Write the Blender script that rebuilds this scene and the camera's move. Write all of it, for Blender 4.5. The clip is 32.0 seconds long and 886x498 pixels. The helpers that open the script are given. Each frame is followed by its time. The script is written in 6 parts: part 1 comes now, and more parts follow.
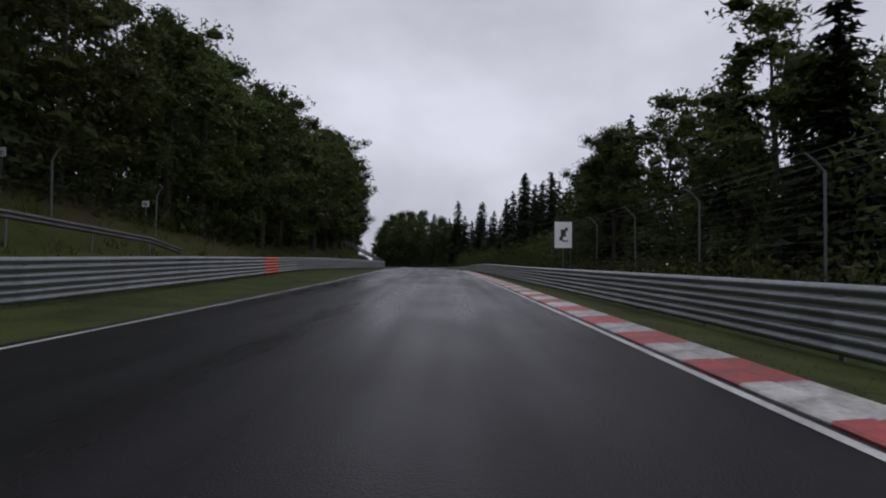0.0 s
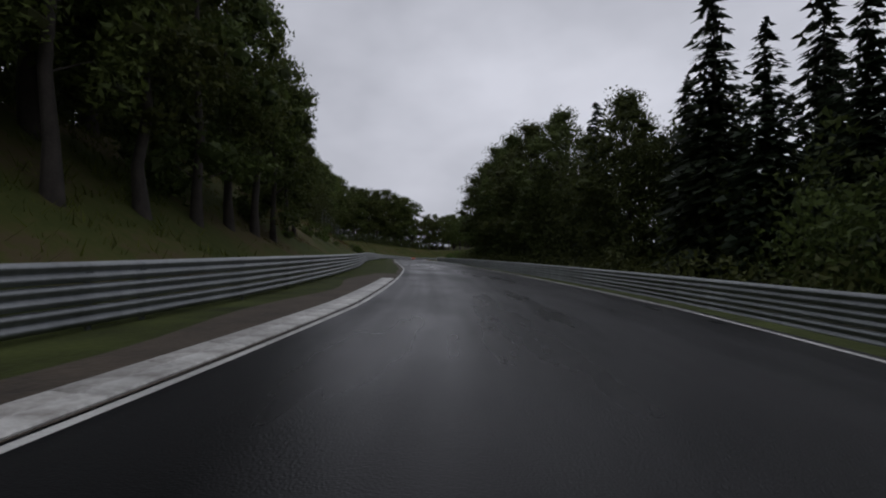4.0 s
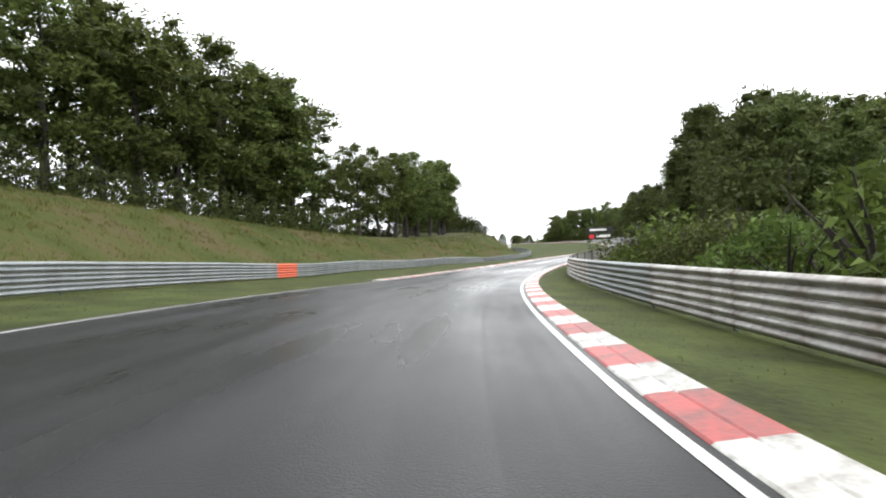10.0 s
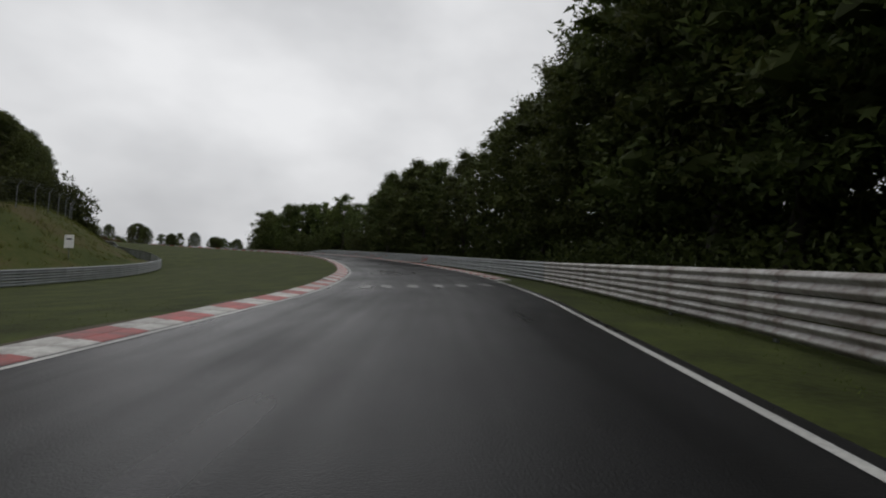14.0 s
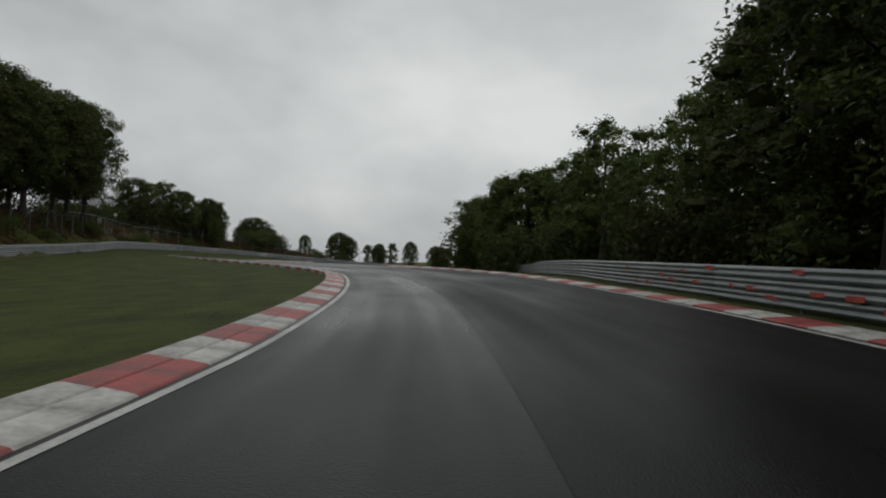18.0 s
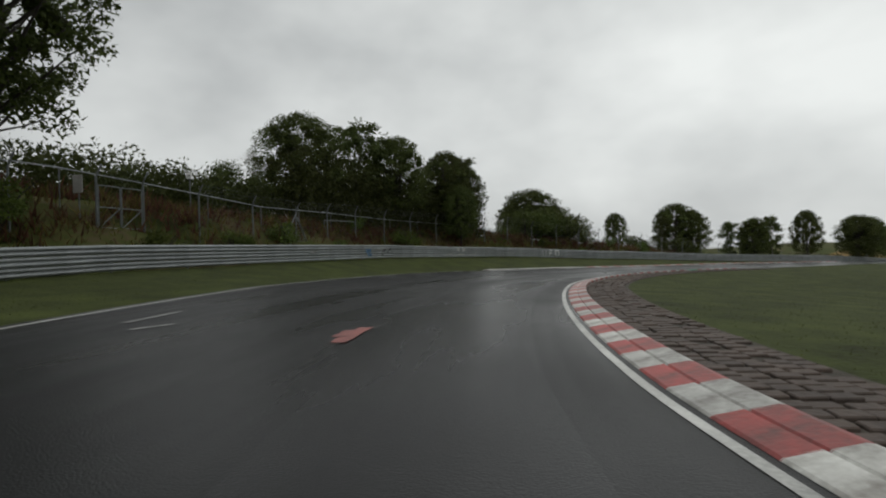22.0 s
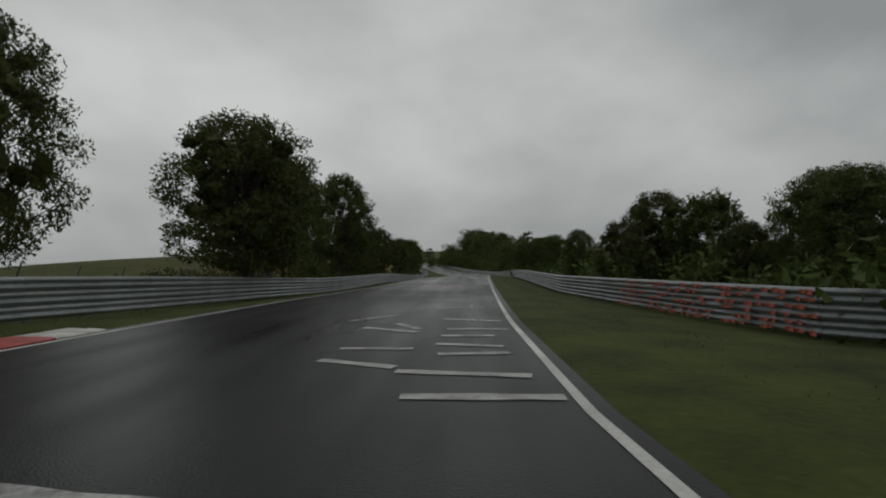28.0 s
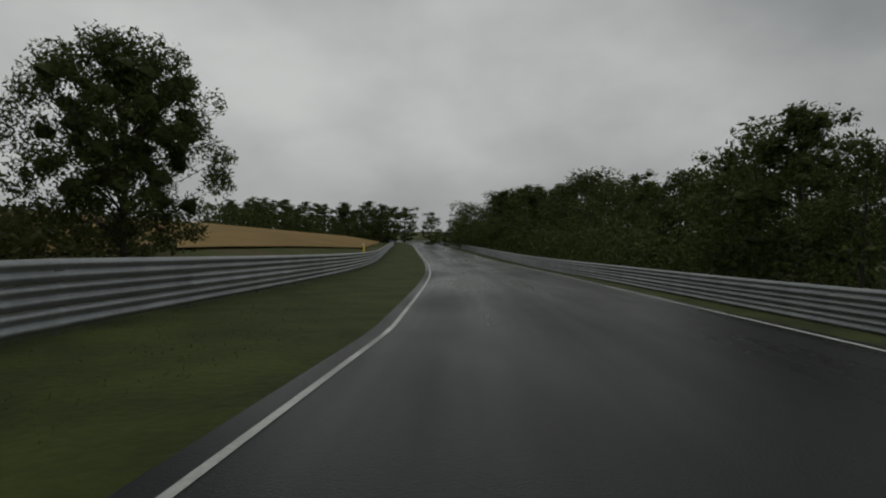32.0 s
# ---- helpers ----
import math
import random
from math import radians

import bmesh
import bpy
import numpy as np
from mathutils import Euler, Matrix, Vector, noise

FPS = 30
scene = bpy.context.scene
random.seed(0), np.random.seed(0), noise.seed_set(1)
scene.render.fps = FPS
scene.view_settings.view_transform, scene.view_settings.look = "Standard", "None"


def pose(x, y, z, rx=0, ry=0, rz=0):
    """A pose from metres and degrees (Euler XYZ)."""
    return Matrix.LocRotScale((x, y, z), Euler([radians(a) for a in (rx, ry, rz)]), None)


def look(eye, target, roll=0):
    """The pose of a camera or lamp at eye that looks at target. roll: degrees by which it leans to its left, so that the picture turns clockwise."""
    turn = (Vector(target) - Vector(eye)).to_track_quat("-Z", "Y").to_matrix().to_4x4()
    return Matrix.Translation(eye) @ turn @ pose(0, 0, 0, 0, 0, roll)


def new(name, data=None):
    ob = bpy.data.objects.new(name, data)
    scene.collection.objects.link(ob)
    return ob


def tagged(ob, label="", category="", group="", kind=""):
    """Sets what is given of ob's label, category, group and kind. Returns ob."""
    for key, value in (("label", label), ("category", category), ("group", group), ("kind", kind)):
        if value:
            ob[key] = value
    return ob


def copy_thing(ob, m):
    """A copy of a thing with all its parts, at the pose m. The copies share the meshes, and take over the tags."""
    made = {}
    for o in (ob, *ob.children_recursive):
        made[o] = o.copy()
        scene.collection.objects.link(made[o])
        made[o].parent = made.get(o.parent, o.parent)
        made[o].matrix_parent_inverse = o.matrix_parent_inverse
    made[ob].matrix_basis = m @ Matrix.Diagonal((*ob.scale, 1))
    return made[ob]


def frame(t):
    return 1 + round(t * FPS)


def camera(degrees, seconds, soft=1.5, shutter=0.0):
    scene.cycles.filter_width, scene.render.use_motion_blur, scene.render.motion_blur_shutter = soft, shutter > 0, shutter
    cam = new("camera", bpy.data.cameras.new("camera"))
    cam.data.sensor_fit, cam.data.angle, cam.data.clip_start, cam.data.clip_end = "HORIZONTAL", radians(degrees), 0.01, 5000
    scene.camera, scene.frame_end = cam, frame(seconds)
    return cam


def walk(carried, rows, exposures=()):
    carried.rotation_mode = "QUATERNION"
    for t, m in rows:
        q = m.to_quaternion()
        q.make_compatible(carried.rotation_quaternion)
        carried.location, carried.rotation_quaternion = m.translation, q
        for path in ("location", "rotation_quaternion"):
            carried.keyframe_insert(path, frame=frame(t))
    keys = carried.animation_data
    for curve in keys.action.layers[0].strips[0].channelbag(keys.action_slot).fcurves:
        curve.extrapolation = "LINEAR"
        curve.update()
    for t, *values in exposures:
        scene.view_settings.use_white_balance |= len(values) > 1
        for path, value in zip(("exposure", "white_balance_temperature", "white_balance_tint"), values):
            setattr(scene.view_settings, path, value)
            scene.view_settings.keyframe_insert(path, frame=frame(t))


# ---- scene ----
cam = camera(79.06, 32.0, soft=2.05)


def aim(x, y, z, yaw, pitch, roll):
    a, b = radians(yaw), radians(pitch)
    return look((x, y, z), (x - math.sin(a) * math.cos(b), y + math.cos(a) * math.cos(b), z + math.sin(b)), roll)


ROWS = [
    (0.0, 0.00, 0.00, 0.00, -0.00, 2.12, 0.70),
    (0.5, 0.10, 14.54, 0.24, 0.15, 2.42, 0.79),
    (1.0, 0.11, 28.90, 0.49, 0.31, 2.24, 0.52),
    (1.5, 0.00, 42.22, 0.76, 0.35, 2.09, -0.14),
    (2.0, -0.04, 54.79, 0.95, 0.84, 1.43, -0.24),
    (2.5, -0.11, 66.36, 1.09, 2.74, 1.16, -1.52),
    (3.0, -0.51, 77.07, 1.22, 6.72, 1.23, -2.15),
    (3.5, -1.76, 86.40, 1.25, 10.85, 0.55, -1.48),
    (5.5, -15.22, 134.89, 1.27, 22.96, 1.65, -2.39),
    (6.0, -20.92, 149.30, 1.34, 23.35, 1.32, -2.81),
    (6.5, -26.22, 163.41, 1.42, 23.14, 0.99, -2.17),
    (7.0, -31.16, 177.49, 1.39, 22.88, 1.01, -1.94),
    (7.5, -36.02, 191.07, 1.29, 22.01, 0.84, -1.92),
    (8.0, -40.70, 204.20, 1.21, 20.45, 0.71, -2.19),
    (8.5, -44.71, 217.29, 1.17, 17.65, 0.42, -2.40),
    (9.0, -48.01, 230.29, 1.08, 14.23, 0.08, -2.45),
    (9.5, -50.40, 243.00, 0.91, 10.59, 0.11, -2.26),
    (10.0, -51.88, 255.56, 0.67, 6.75, -0.19, -2.10),
    (10.5, -52.61, 267.20, 0.40, 2.70, -0.09, -1.69),
    (11.0, -52.46, 278.49, 0.08, -1.58, 0.29, 0.02),
    (11.5, -51.58, 288.73, -0.15, -5.96, 0.68, 0.07),
    (12.0, -50.03, 298.06, -0.19, -11.40, 1.37, 1.27),
    (12.5, -47.84, 306.56, -0.17, -16.15, 2.06, 2.43),
    (13.0, -45.06, 315.02, -0.05, -19.98, 2.55, 3.20),
    (13.5, -41.77, 323.68, 0.19, -21.05, 1.89, 3.01),
    (14.0, -38.32, 332.46, 0.33, -21.24, 1.58, 3.22),
    (14.5, -35.10, 341.04, 0.42, -19.79, 1.14, 3.62),
    (16.5, -26.38, 371.90, 0.90, -10.35, 2.34, 3.02),
    (17.0, -24.78, 382.67, 1.11, -5.77, 1.84, 1.96),
    (17.5, -24.07, 393.91, 1.30, -0.37, 1.63, 1.95),
    (18.0, -24.58, 405.23, 1.49, 5.96, 1.31, 1.82),
    (18.5, -26.08, 415.74, 1.68, 12.92, 1.29, 1.59),
    (19.0, -28.37, 425.19, 1.84, 20.57, 1.12, 1.69),
    (19.5, -31.68, 433.44, 1.96, 28.26, 1.02, 1.44),
    (20.0, -35.94, 440.53, 2.00, 35.85, 0.99, 1.99),
    (20.5, -40.70, 446.83, 2.06, 40.23, 0.45, 1.77),
    (21.0, -45.65, 452.98, 2.11, 41.04, 0.36, 0.79),
    (21.5, -50.44, 459.17, 2.14, 38.59, 0.32, -0.64),
    (22.0, -54.77, 465.63, 2.14, 33.80, 0.40, -1.84),
    (22.5, -58.68, 472.84, 2.05, 28.49, 0.47, -2.57),
    (23.0, -62.08, 481.12, 1.93, 22.41, 0.31, -2.43),
    (23.5, -64.52, 489.62, 1.79, 15.34, -0.05, -2.46),
    (24.0, -65.81, 498.05, 1.61, 7.73, -0.79, -1.98),
    (24.5, -66.12, 505.95, 1.41, -0.09, -0.68, -1.62),
    (25.0, -65.41, 513.40, 1.25, -7.91, -0.56, -1.53),
    (25.5, -63.95, 520.05, 1.07, -14.33, -0.16, -0.90),
    (27.5, -52.16, 553.38, 0.17, -22.09, 0.32, -2.39),
    (28.0, -47.66, 563.51, -0.08, -23.33, 0.08, -1.76),
    (28.5, -42.82, 573.97, -0.43, -24.02, -1.23, -1.08),
    (29.0, -37.48, 584.86, -0.87, -24.63, -0.87, -0.88),
    (29.5, -31.88, 596.43, -1.26, -24.81, -0.82, -1.25),
    (30.0, -26.03, 608.01, -1.65, -24.50, -0.77, -1.46),
    (30.5, -20.35, 620.24, -2.14, -23.96, -0.77, -1.54),
    (31.0, -14.59, 632.93, -2.77, -23.10, -1.18, 0.47),
    (31.5, -9.18, 645.83, -3.39, -21.94, -1.89, 1.96),
    (32.0, -3.90, 658.99, -4.04, -21.11, -1.83, 0.30),
]
EXPOSURES = [(0.0, -0.45), (2.0, -0.58), (3.5, -0.70), (5.5, 0.10), (6.0, 0.30), (7.0, 0.98), (8.0, 1.40), (9.0, 1.80), (10.0, 1.75), (11.0, 1.25), (12.0, 0.28), (14.5, -0.25), (17.0, -0.18),
             (18.0, -0.48), (19.0, -0.95), (20.0, -0.82), (21.0, -0.45), (22.5, -0.05), (23.0, 0.05), (24.0, -0.18), (25.5, -0.33), (28.0, -0.78), (30.0, -0.92), (32.0, -0.88)]
TINTS = [(0.0, 6050, 19), (3.5, 6050, 17), (5.5, 6400, 9), (11.0, 6500, 8), (14.5, 6550, 10), (19.0, 6600, 5), (32.0, 6650, 5)]
walk(cam, [(r[0], aim(*r[1:])) for r in ROWS],
     [(t, e, float(np.interp(t, [r[0] for r in TINTS], [r[1] for r in TINTS])), float(np.interp(t, [r[0] for r in TINTS], [r[2] for r in TINTS]))) for t, e in EXPOSURES])

# ---- sky and light ----
world = bpy.data.worlds.new("overcast")
scene.world = world
world.use_nodes = True
wt = world.node_tree
wt.nodes.clear()


def wnode(kind, **inputs):
    n = wt.nodes.new(kind)
    for k, v in inputs.items():
        n.inputs[k].default_value = v
    return n


w_out = wnode("ShaderNodeOutputWorld")
w_bg = wnode("ShaderNodeBackground", Strength=0.11)
w_sky = wt.nodes.new("ShaderNodeTexSky")
w_sky.sky_type = "NISHITA"
w_sky.sun_disc = False
w_sky.sun_elevation, w_sky.sun_rotation = radians(50), radians(160)
w_sky.air_density, w_sky.dust_density, w_sky.ozone_density = 1.0, 6.0, 1.0
w_grey = wnode("ShaderNodeHueSaturation", Saturation=0.10)
w_tc = wt.nodes.new("ShaderNodeTexCoord")
w_map = wnode("ShaderNodeMapping")
w_map.inputs["Scale"].default_value = (1.0, 1.0, 1.7)
w_noise = wnode("ShaderNodeTexNoise", Scale=1.5, Detail=5.0, Roughness=0.5)
w_ramp = wt.nodes.new("ShaderNodeValToRGB")
w_ramp.color_ramp.elements[0].position, w_ramp.color_ramp.elements[0].color = 0.34, (0.60, 0.61, 0.63, 1)
w_ramp.color_ramp.elements[1].position, w_ramp.color_ramp.elements[1].color = 0.70, (1.30, 1.30, 1.30, 1)
w_mix = wt.nodes.new("ShaderNodeMix")
w_mix.data_type, w_mix.blend_type = "RGBA", "MULTIPLY"
w_mix.inputs[0].default_value = 1.0
w_flat = wt.nodes.new("ShaderNodeMix")
w_flat.data_type = "RGBA"
w_flat.inputs[0].default_value = 0.72
w_flat.inputs[7].default_value = (8.2, 8.3, 8.5, 1)
wt.links.new(w_sky.outputs[0], w_grey.inputs["Color"])
wt.links.new(w_grey.outputs[0], w_flat.inputs[6])
wt.links.new(w_tc.outputs["Generated"], w_map.inputs[0])
wt.links.new(w_map.outputs[0], w_noise.inputs["Vector"])
wt.links.new(w_noise.outputs[0], w_ramp.inputs[0])
wt.links.new(w_flat.outputs[2], w_mix.inputs[6])
wt.links.new(w_ramp.outputs[0], w_mix.inputs[7])
wt.links.new(w_mix.outputs[2], w_bg.inputs["Color"])
wt.links.new(w_bg.outputs[0], w_out.inputs[0])

sun = new("sun", bpy.data.lights.new("sun", "SUN"))
sun.data.energy, sun.data.angle, sun.data.color = 0.5, radians(40), (1.0, 0.97, 0.93)
sun.matrix_world = look((0, 0, 300), (-20, -45, 150))


# ---- materials ----
def material(name, colour, rough=0.8, metal=0.0, var=0.35, scale=1.5, fine=14.0, bump=0.3, dark=None, spec=0.5, per_object=0.0):
    """A surface with a colour that varies at two scales, and fine relief."""
    m = bpy.data.materials.new(name)
    m.use_nodes = True
    nt = m.node_tree
    bs = nt.nodes["Principled BSDF"]
    bs.inputs["Roughness"].default_value, bs.inputs["Metallic"].default_value = rough, metal
    bs.inputs["Specular IOR Level"].default_value = spec
    tc = nt.nodes.new("ShaderNodeTexCoord")
    big = nt.nodes.new("ShaderNodeTexNoise")
    big.inputs["Scale"].default_value, big.inputs["Detail"].default_value = scale, 5
    small = nt.nodes.new("ShaderNodeTexNoise")
    small.inputs["Scale"].default_value, small.inputs["Detail"].default_value = fine, 3
    add = nt.nodes.new("ShaderNodeMath")
    add.operation = "MULTIPLY_ADD"
    add.inputs[1].default_value = 0.45
    ramp = nt.nodes.new("ShaderNodeValToRGB")
    d = dark or tuple(c * (1 - var) for c in colour)
    b = tuple(min(1, c * (1 + var * 0.6)) for c in colour)
    ramp.color_ramp.elements[0].position, ramp.color_ramp.elements[0].color = 0.45, (*d, 1)
    ramp.color_ramp.elements[1].position, ramp.color_ramp.elements[1].color = 0.95, (*b, 1)
    bmp = nt.nodes.new("ShaderNodeBump")
    bmp.inputs["Strength"].default_value, bmp.inputs["Distance"].default_value = bump, 0.02
    for n in (big, small):
        nt.links.new(tc.outputs["Object"], n.inputs["Vector"])
    nt.links.new(small.outputs[0], add.inputs[0])
    nt.links.new(big.outputs[0], add.inputs[2])
    nt.links.new(add.outputs[0], ramp.inputs[0])
    last = ramp.outputs[0]
    if per_object:
        info = nt.nodes.new("ShaderNodeObjectInfo")
        hs = nt.nodes.new("ShaderNodeHueSaturation")
        rng = nt.nodes.new("ShaderNodeMapRange")
        rng.inputs["To Min"].default_value, rng.inputs["To Max"].default_value = 1 - per_object, 1 + per_object
        nt.links.new(info.outputs["Random"], rng.inputs["Value"])
        nt.links.new(rng.outputs[0], hs.inputs["Value"])
        nt.links.new(last, hs.inputs["Color"])
        last = hs.outputs[0]
    nt.links.new(last, bs.inputs["Base Color"])
    nt.links.new(small.outputs[0], bmp.inputs["Height"])
    nt.links.new(bmp.outputs[0], bs.inputs["Normal"])
    return m


def leaves(name, colour, var=0.36, spread=0.26, thin=0.3):
    """Foliage: each leaf clump has a tone of its own, and a little light comes through."""
    m = bpy.data.materials.new(name)
    m.use_nodes = True
    nt = m.node_tree
    bs = nt.nodes["Principled BSDF"]
    bs.inputs["Roughness"].default_value = 0.6
    bs.inputs["Specular IOR Level"].default_value = 0.12
    geo = nt.nodes.new("ShaderNodeNewGeometry")
    info = nt.nodes.new("ShaderNodeObjectInfo")
    ramp = nt.nodes.new("ShaderNodeValToRGB")
    ramp.color_ramp.elements[0].color = (*[c * (1 - var) for c in colour], 1)
    ramp.color_ramp.elements[1].color = (colour[0] * (1 + var * 1.2), colour[1] * (1 + var), colour[2] * (1 + var * 0.5), 1)
    hs = nt.nodes.new("ShaderNodeHueSaturation")
    rng = nt.nodes.new("ShaderNodeMapRange")
    rng.inputs["To Min"].default_value, rng.inputs["To Max"].default_value = 1 - spread, 1 + spread
    hue = nt.nodes.new("ShaderNodeMapRange")
    hue.inputs["To Min"].default_value, hue.inputs["To Max"].default_value = 0.475, 0.51
    nt.links.new(geo.outputs["Random Per Island"], ramp.inputs[0])
    nt.links.new(info.outputs["Random"], rng.inputs["Value"])
    nt.links.new(info.outputs["Random"], hue.inputs["Value"])
    nt.links.new(rng.outputs[0], hs.inputs["Value"])
    nt.links.new(hue.outputs[0], hs.inputs["Hue"])
    nt.links.new(ramp.outputs[0], hs.inputs["Color"])
    tr = nt.nodes.new("ShaderNodeBsdfTranslucent")
    mix = nt.nodes.new("ShaderNodeMixShader")
    mix.inputs[0].default_value = thin
    nt.links.new(hs.outputs[0], bs.inputs["Base Color"])
    nt.links.new(hs.outputs[0], tr.inputs["Color"])
    nt.links.new(bs.outputs[0], mix.inputs[1])
    nt.links.new(tr.outputs[0], mix.inputs[2])
    nt.links.new(mix.outputs[0], nt.nodes["Material Output"].inputs[0])
    return m


def asphalt(name, tone, wet):
    """Wet asphalt: fine grit, worn tracks drawn out along the drive, and a film of water that is smoother in places."""
    m = material(name, (tone, tone, tone * 1.06), rough=0.4, var=0.45, scale=0.2, fine=55, bump=0.25, spec=0.155)
    nt = m.node_tree
    bs = nt.nodes["Principled BSDF"]
    tc = nt.nodes.new("ShaderNodeTexCoord")

    def drawn(scale, detail):
        mp = nt.nodes.new("ShaderNodeMapping")
        mp.inputs["Scale"].default_value = scale
        n = nt.nodes.new("ShaderNodeTexNoise")
        n.inputs["Scale"].default_value, n.inputs["Detail"].default_value = 1.0, detail
        nt.links.new(tc.outputs["UV"], mp.inputs[0])
        nt.links.new(mp.outputs[0], n.inputs["Vector"])
        return n.outputs[0]

    def ranged(value, a, b, lo, hi):
        r = nt.nodes.new("ShaderNodeMapRange")
        for key, v in (("From Min", a), ("From Max", b), ("To Min", lo), ("To Max", hi)):
            r.inputs[key].default_value = v
        nt.links.new(value, r.inputs["Value"])
        return r.outputs[0]

    def maths(op, a, b):
        n = nt.nodes.new("ShaderNodeMath")
        n.operation = op
        nt.links.new(a, n.inputs[0])
        nt.links.new(b, n.inputs[1])
        return n.outputs[0]

    track, patch = drawn((0.035, 0.9, 1), 5), drawn((0.11, 0.28, 1), 6)
    film = maths("ADD", ranged(track, 0.3, 0.7, -0.10, 0.10), ranged(patch, 0.35, 0.68, wet - 0.10, wet + 0.10))
    nt.links.new(film, bs.inputs["Roughness"])
    wear = maths("MULTIPLY", ranged(track, 0.3, 0.7, 0.72, 1.3), ranged(patch, 0.3, 0.7, 1.15, 0.85))
    hs = nt.nodes.new("ShaderNodeHueSaturation")
    old = bs.inputs["Base Color"].links[0].from_socket
    nt.links.new(old, hs.inputs["Color"])
    nt.links.new(wear, hs.inputs["Value"])
    nt.links.new(hs.outputs[0], bs.inputs["Base Color"])
    return m


M_ASPHALT = asphalt("wet_asphalt", 0.013, 0.37)
M_ASPHALT_NEW = asphalt("new_asphalt", 0.007, 0.43)
M_ASPHALT_WORN = asphalt("worn_asphalt", 0.018, 0.34)
M_TILEGAP = material("dark_soil", (0.035, 0.028, 0.020), rough=0.9, var=0.5, scale=1, fine=10, bump=0.8)
# Darker than the outer leaves: shade inside crowns and woods is put into this tone.
L_DEEP = leaves("shaded_wood_leaves", (0.050, 0.066, 0.022))
L_VERGE = leaves("verge_blades", (0.058, 0.074, 0.019), var=0.3, thin=0.5)
M_PAINT = material("road_paint", (0.29, 0.29, 0.28), rough=0.5, var=0.75, scale=3.0, fine=25, bump=0.1)
L_RED = leaves("reddish_grass", (0.105, 0.062, 0.040), thin=0.5)
M_GRASS = material("grass", (0.040, 0.050, 0.012), rough=0.9, var=0.6, scale=0.7, fine=9, bump=0.9, spec=0.15)
M_MEADOW = material("meadow", (0.055, 0.058, 0.018), rough=0.95, scale=0.16, fine=2.6, bump=1.0, spec=0.1)
mixed = next(n for n in M_MEADOW.node_tree.nodes if n.type == "VALTORGB").color_ramp
for place, tone in ((0.62, (0.040, 0.051, 0.013)), (0.71, (0.050, 0.058, 0.016)), (0.79, (0.061, 0.060, 0.020)), (0.86, (0.070, 0.056, 0.030))):
    mixed.elements.new(place).color = (*tone, 1)
mixed.elements[0].color, mixed.elements[-1].color = (0.030, 0.038, 0.010, 1), (0.066, 0.058, 0.022, 1)
M_STUBBLE = material("stubble_field", (0.20, 0.135, 0.052), rough=0.95, var=0.25, scale=0.1, fine=2.0, bump=0.6, spec=0.1)
M_STEEL = material("galvanised_steel", (0.24, 0.255, 0.26), rough=0.45, metal=0.5, var=0.35, scale=0.8, fine=9, bump=0.06, per_object=0.12)
# Steel of the bank rails: browned with age, and darkened for the trees' shade.
M_DULL = material("shaded_weathered_steel", (0.11, 0.11, 0.105), rough=0.6, metal=0.3, var=0.5, scale=0.8, fine=9, bump=0.1)
M_RUST = material("stained_steel", (0.42, 0.42, 0.41), rough=0.5, metal=0.4, var=0.6, scale=1.1, fine=7, bump=0.06, dark=(0.11, 0.065, 0.042), per_object=0.12)
M_ORANGE = material("orange_paint", (0.72, 0.11, 0.035), rough=0.5, var=0.2)
M_FADED = material("washed_out_red_spray", (0.44, 0.12, 0.085), rough=0.5, var=0.8, scale=4)
M_SPRAY = material("faded_red_spray", (0.42, 0.07, 0.05), rough=0.6, var=0.5, scale=3)
M_WHITE = material("white_paint", (0.43, 0.43, 0.41), rough=0.5, var=0.5, scale=0.8, fine=20, bump=0.1)
M_CHALK = material("worn_white_paint", (0.22, 0.22, 0.215), rough=0.5, var=0.7, scale=3.0, fine=25, bump=0.1)
M_PINK = material("worn_red_writing", (0.26, 0.085, 0.075), rough=0.5, var=0.6, scale=3.0, fine=25, bump=0.1)
M_KWHITE = material("kerb_white", (0.40, 0.40, 0.38), rough=0.5, var=0.6, scale=2.2, fine=13, bump=0.3, dark=(0.13, 0.115, 0.10), per_object=0.2)
M_KRED = material("kerb_red", (0.28, 0.034, 0.030), rough=0.5, var=0.7, scale=2.2, fine=13, bump=0.3, dark=(0.085, 0.035, 0.030), per_object=0.25)
M_KGREEN = material("kerb_green", (0.06, 0.30, 0.18), rough=0.5, var=0.5, scale=2.0, fine=16, bump=0.3)
M_PAVER = material("dark_pavers", (0.070, 0.049, 0.038), rough=0.75, var=0.5, scale=2, fine=14, bump=0.6, per_object=0.3)
M_DIRT = material("bare_soil", (0.055, 0.042, 0.028), rough=0.9, var=0.5, scale=1, fine=10, bump=0.8)
M_BARK = material("bark", (0.040, 0.033, 0.027), rough=0.9, var=0.5, scale=2, fine=12, bump=0.8)
M_BIRCH = material("birch_bark", (0.22, 0.21, 0.195), rough=0.8, var=0.6, scale=3, fine=8, bump=0.4, dark=(0.06, 0.05, 0.045))
M_POST = material("fence_steel", (0.13, 0.14, 0.14), rough=0.5, metal=0.5, var=0.25)
M_CONC = material("concrete", (0.36, 0.35, 0.33), rough=0.85, var=0.3, scale=2, fine=20, bump=0.4)
M_WIRE = material("fence_wire", (0.05, 0.052, 0.052), rough=0.5, metal=0.5, var=0.2)
M_SIGN = material("sign_white", (0.72, 0.72, 0.70), rough=0.4, var=0.1)
M_BLACK = material("sign_black", (0.02, 0.02, 0.022), rough=0.4, var=0.1)
M_REDSIGN = material("sign_red", (0.55, 0.03, 0.03), rough=0.4, var=0.1)
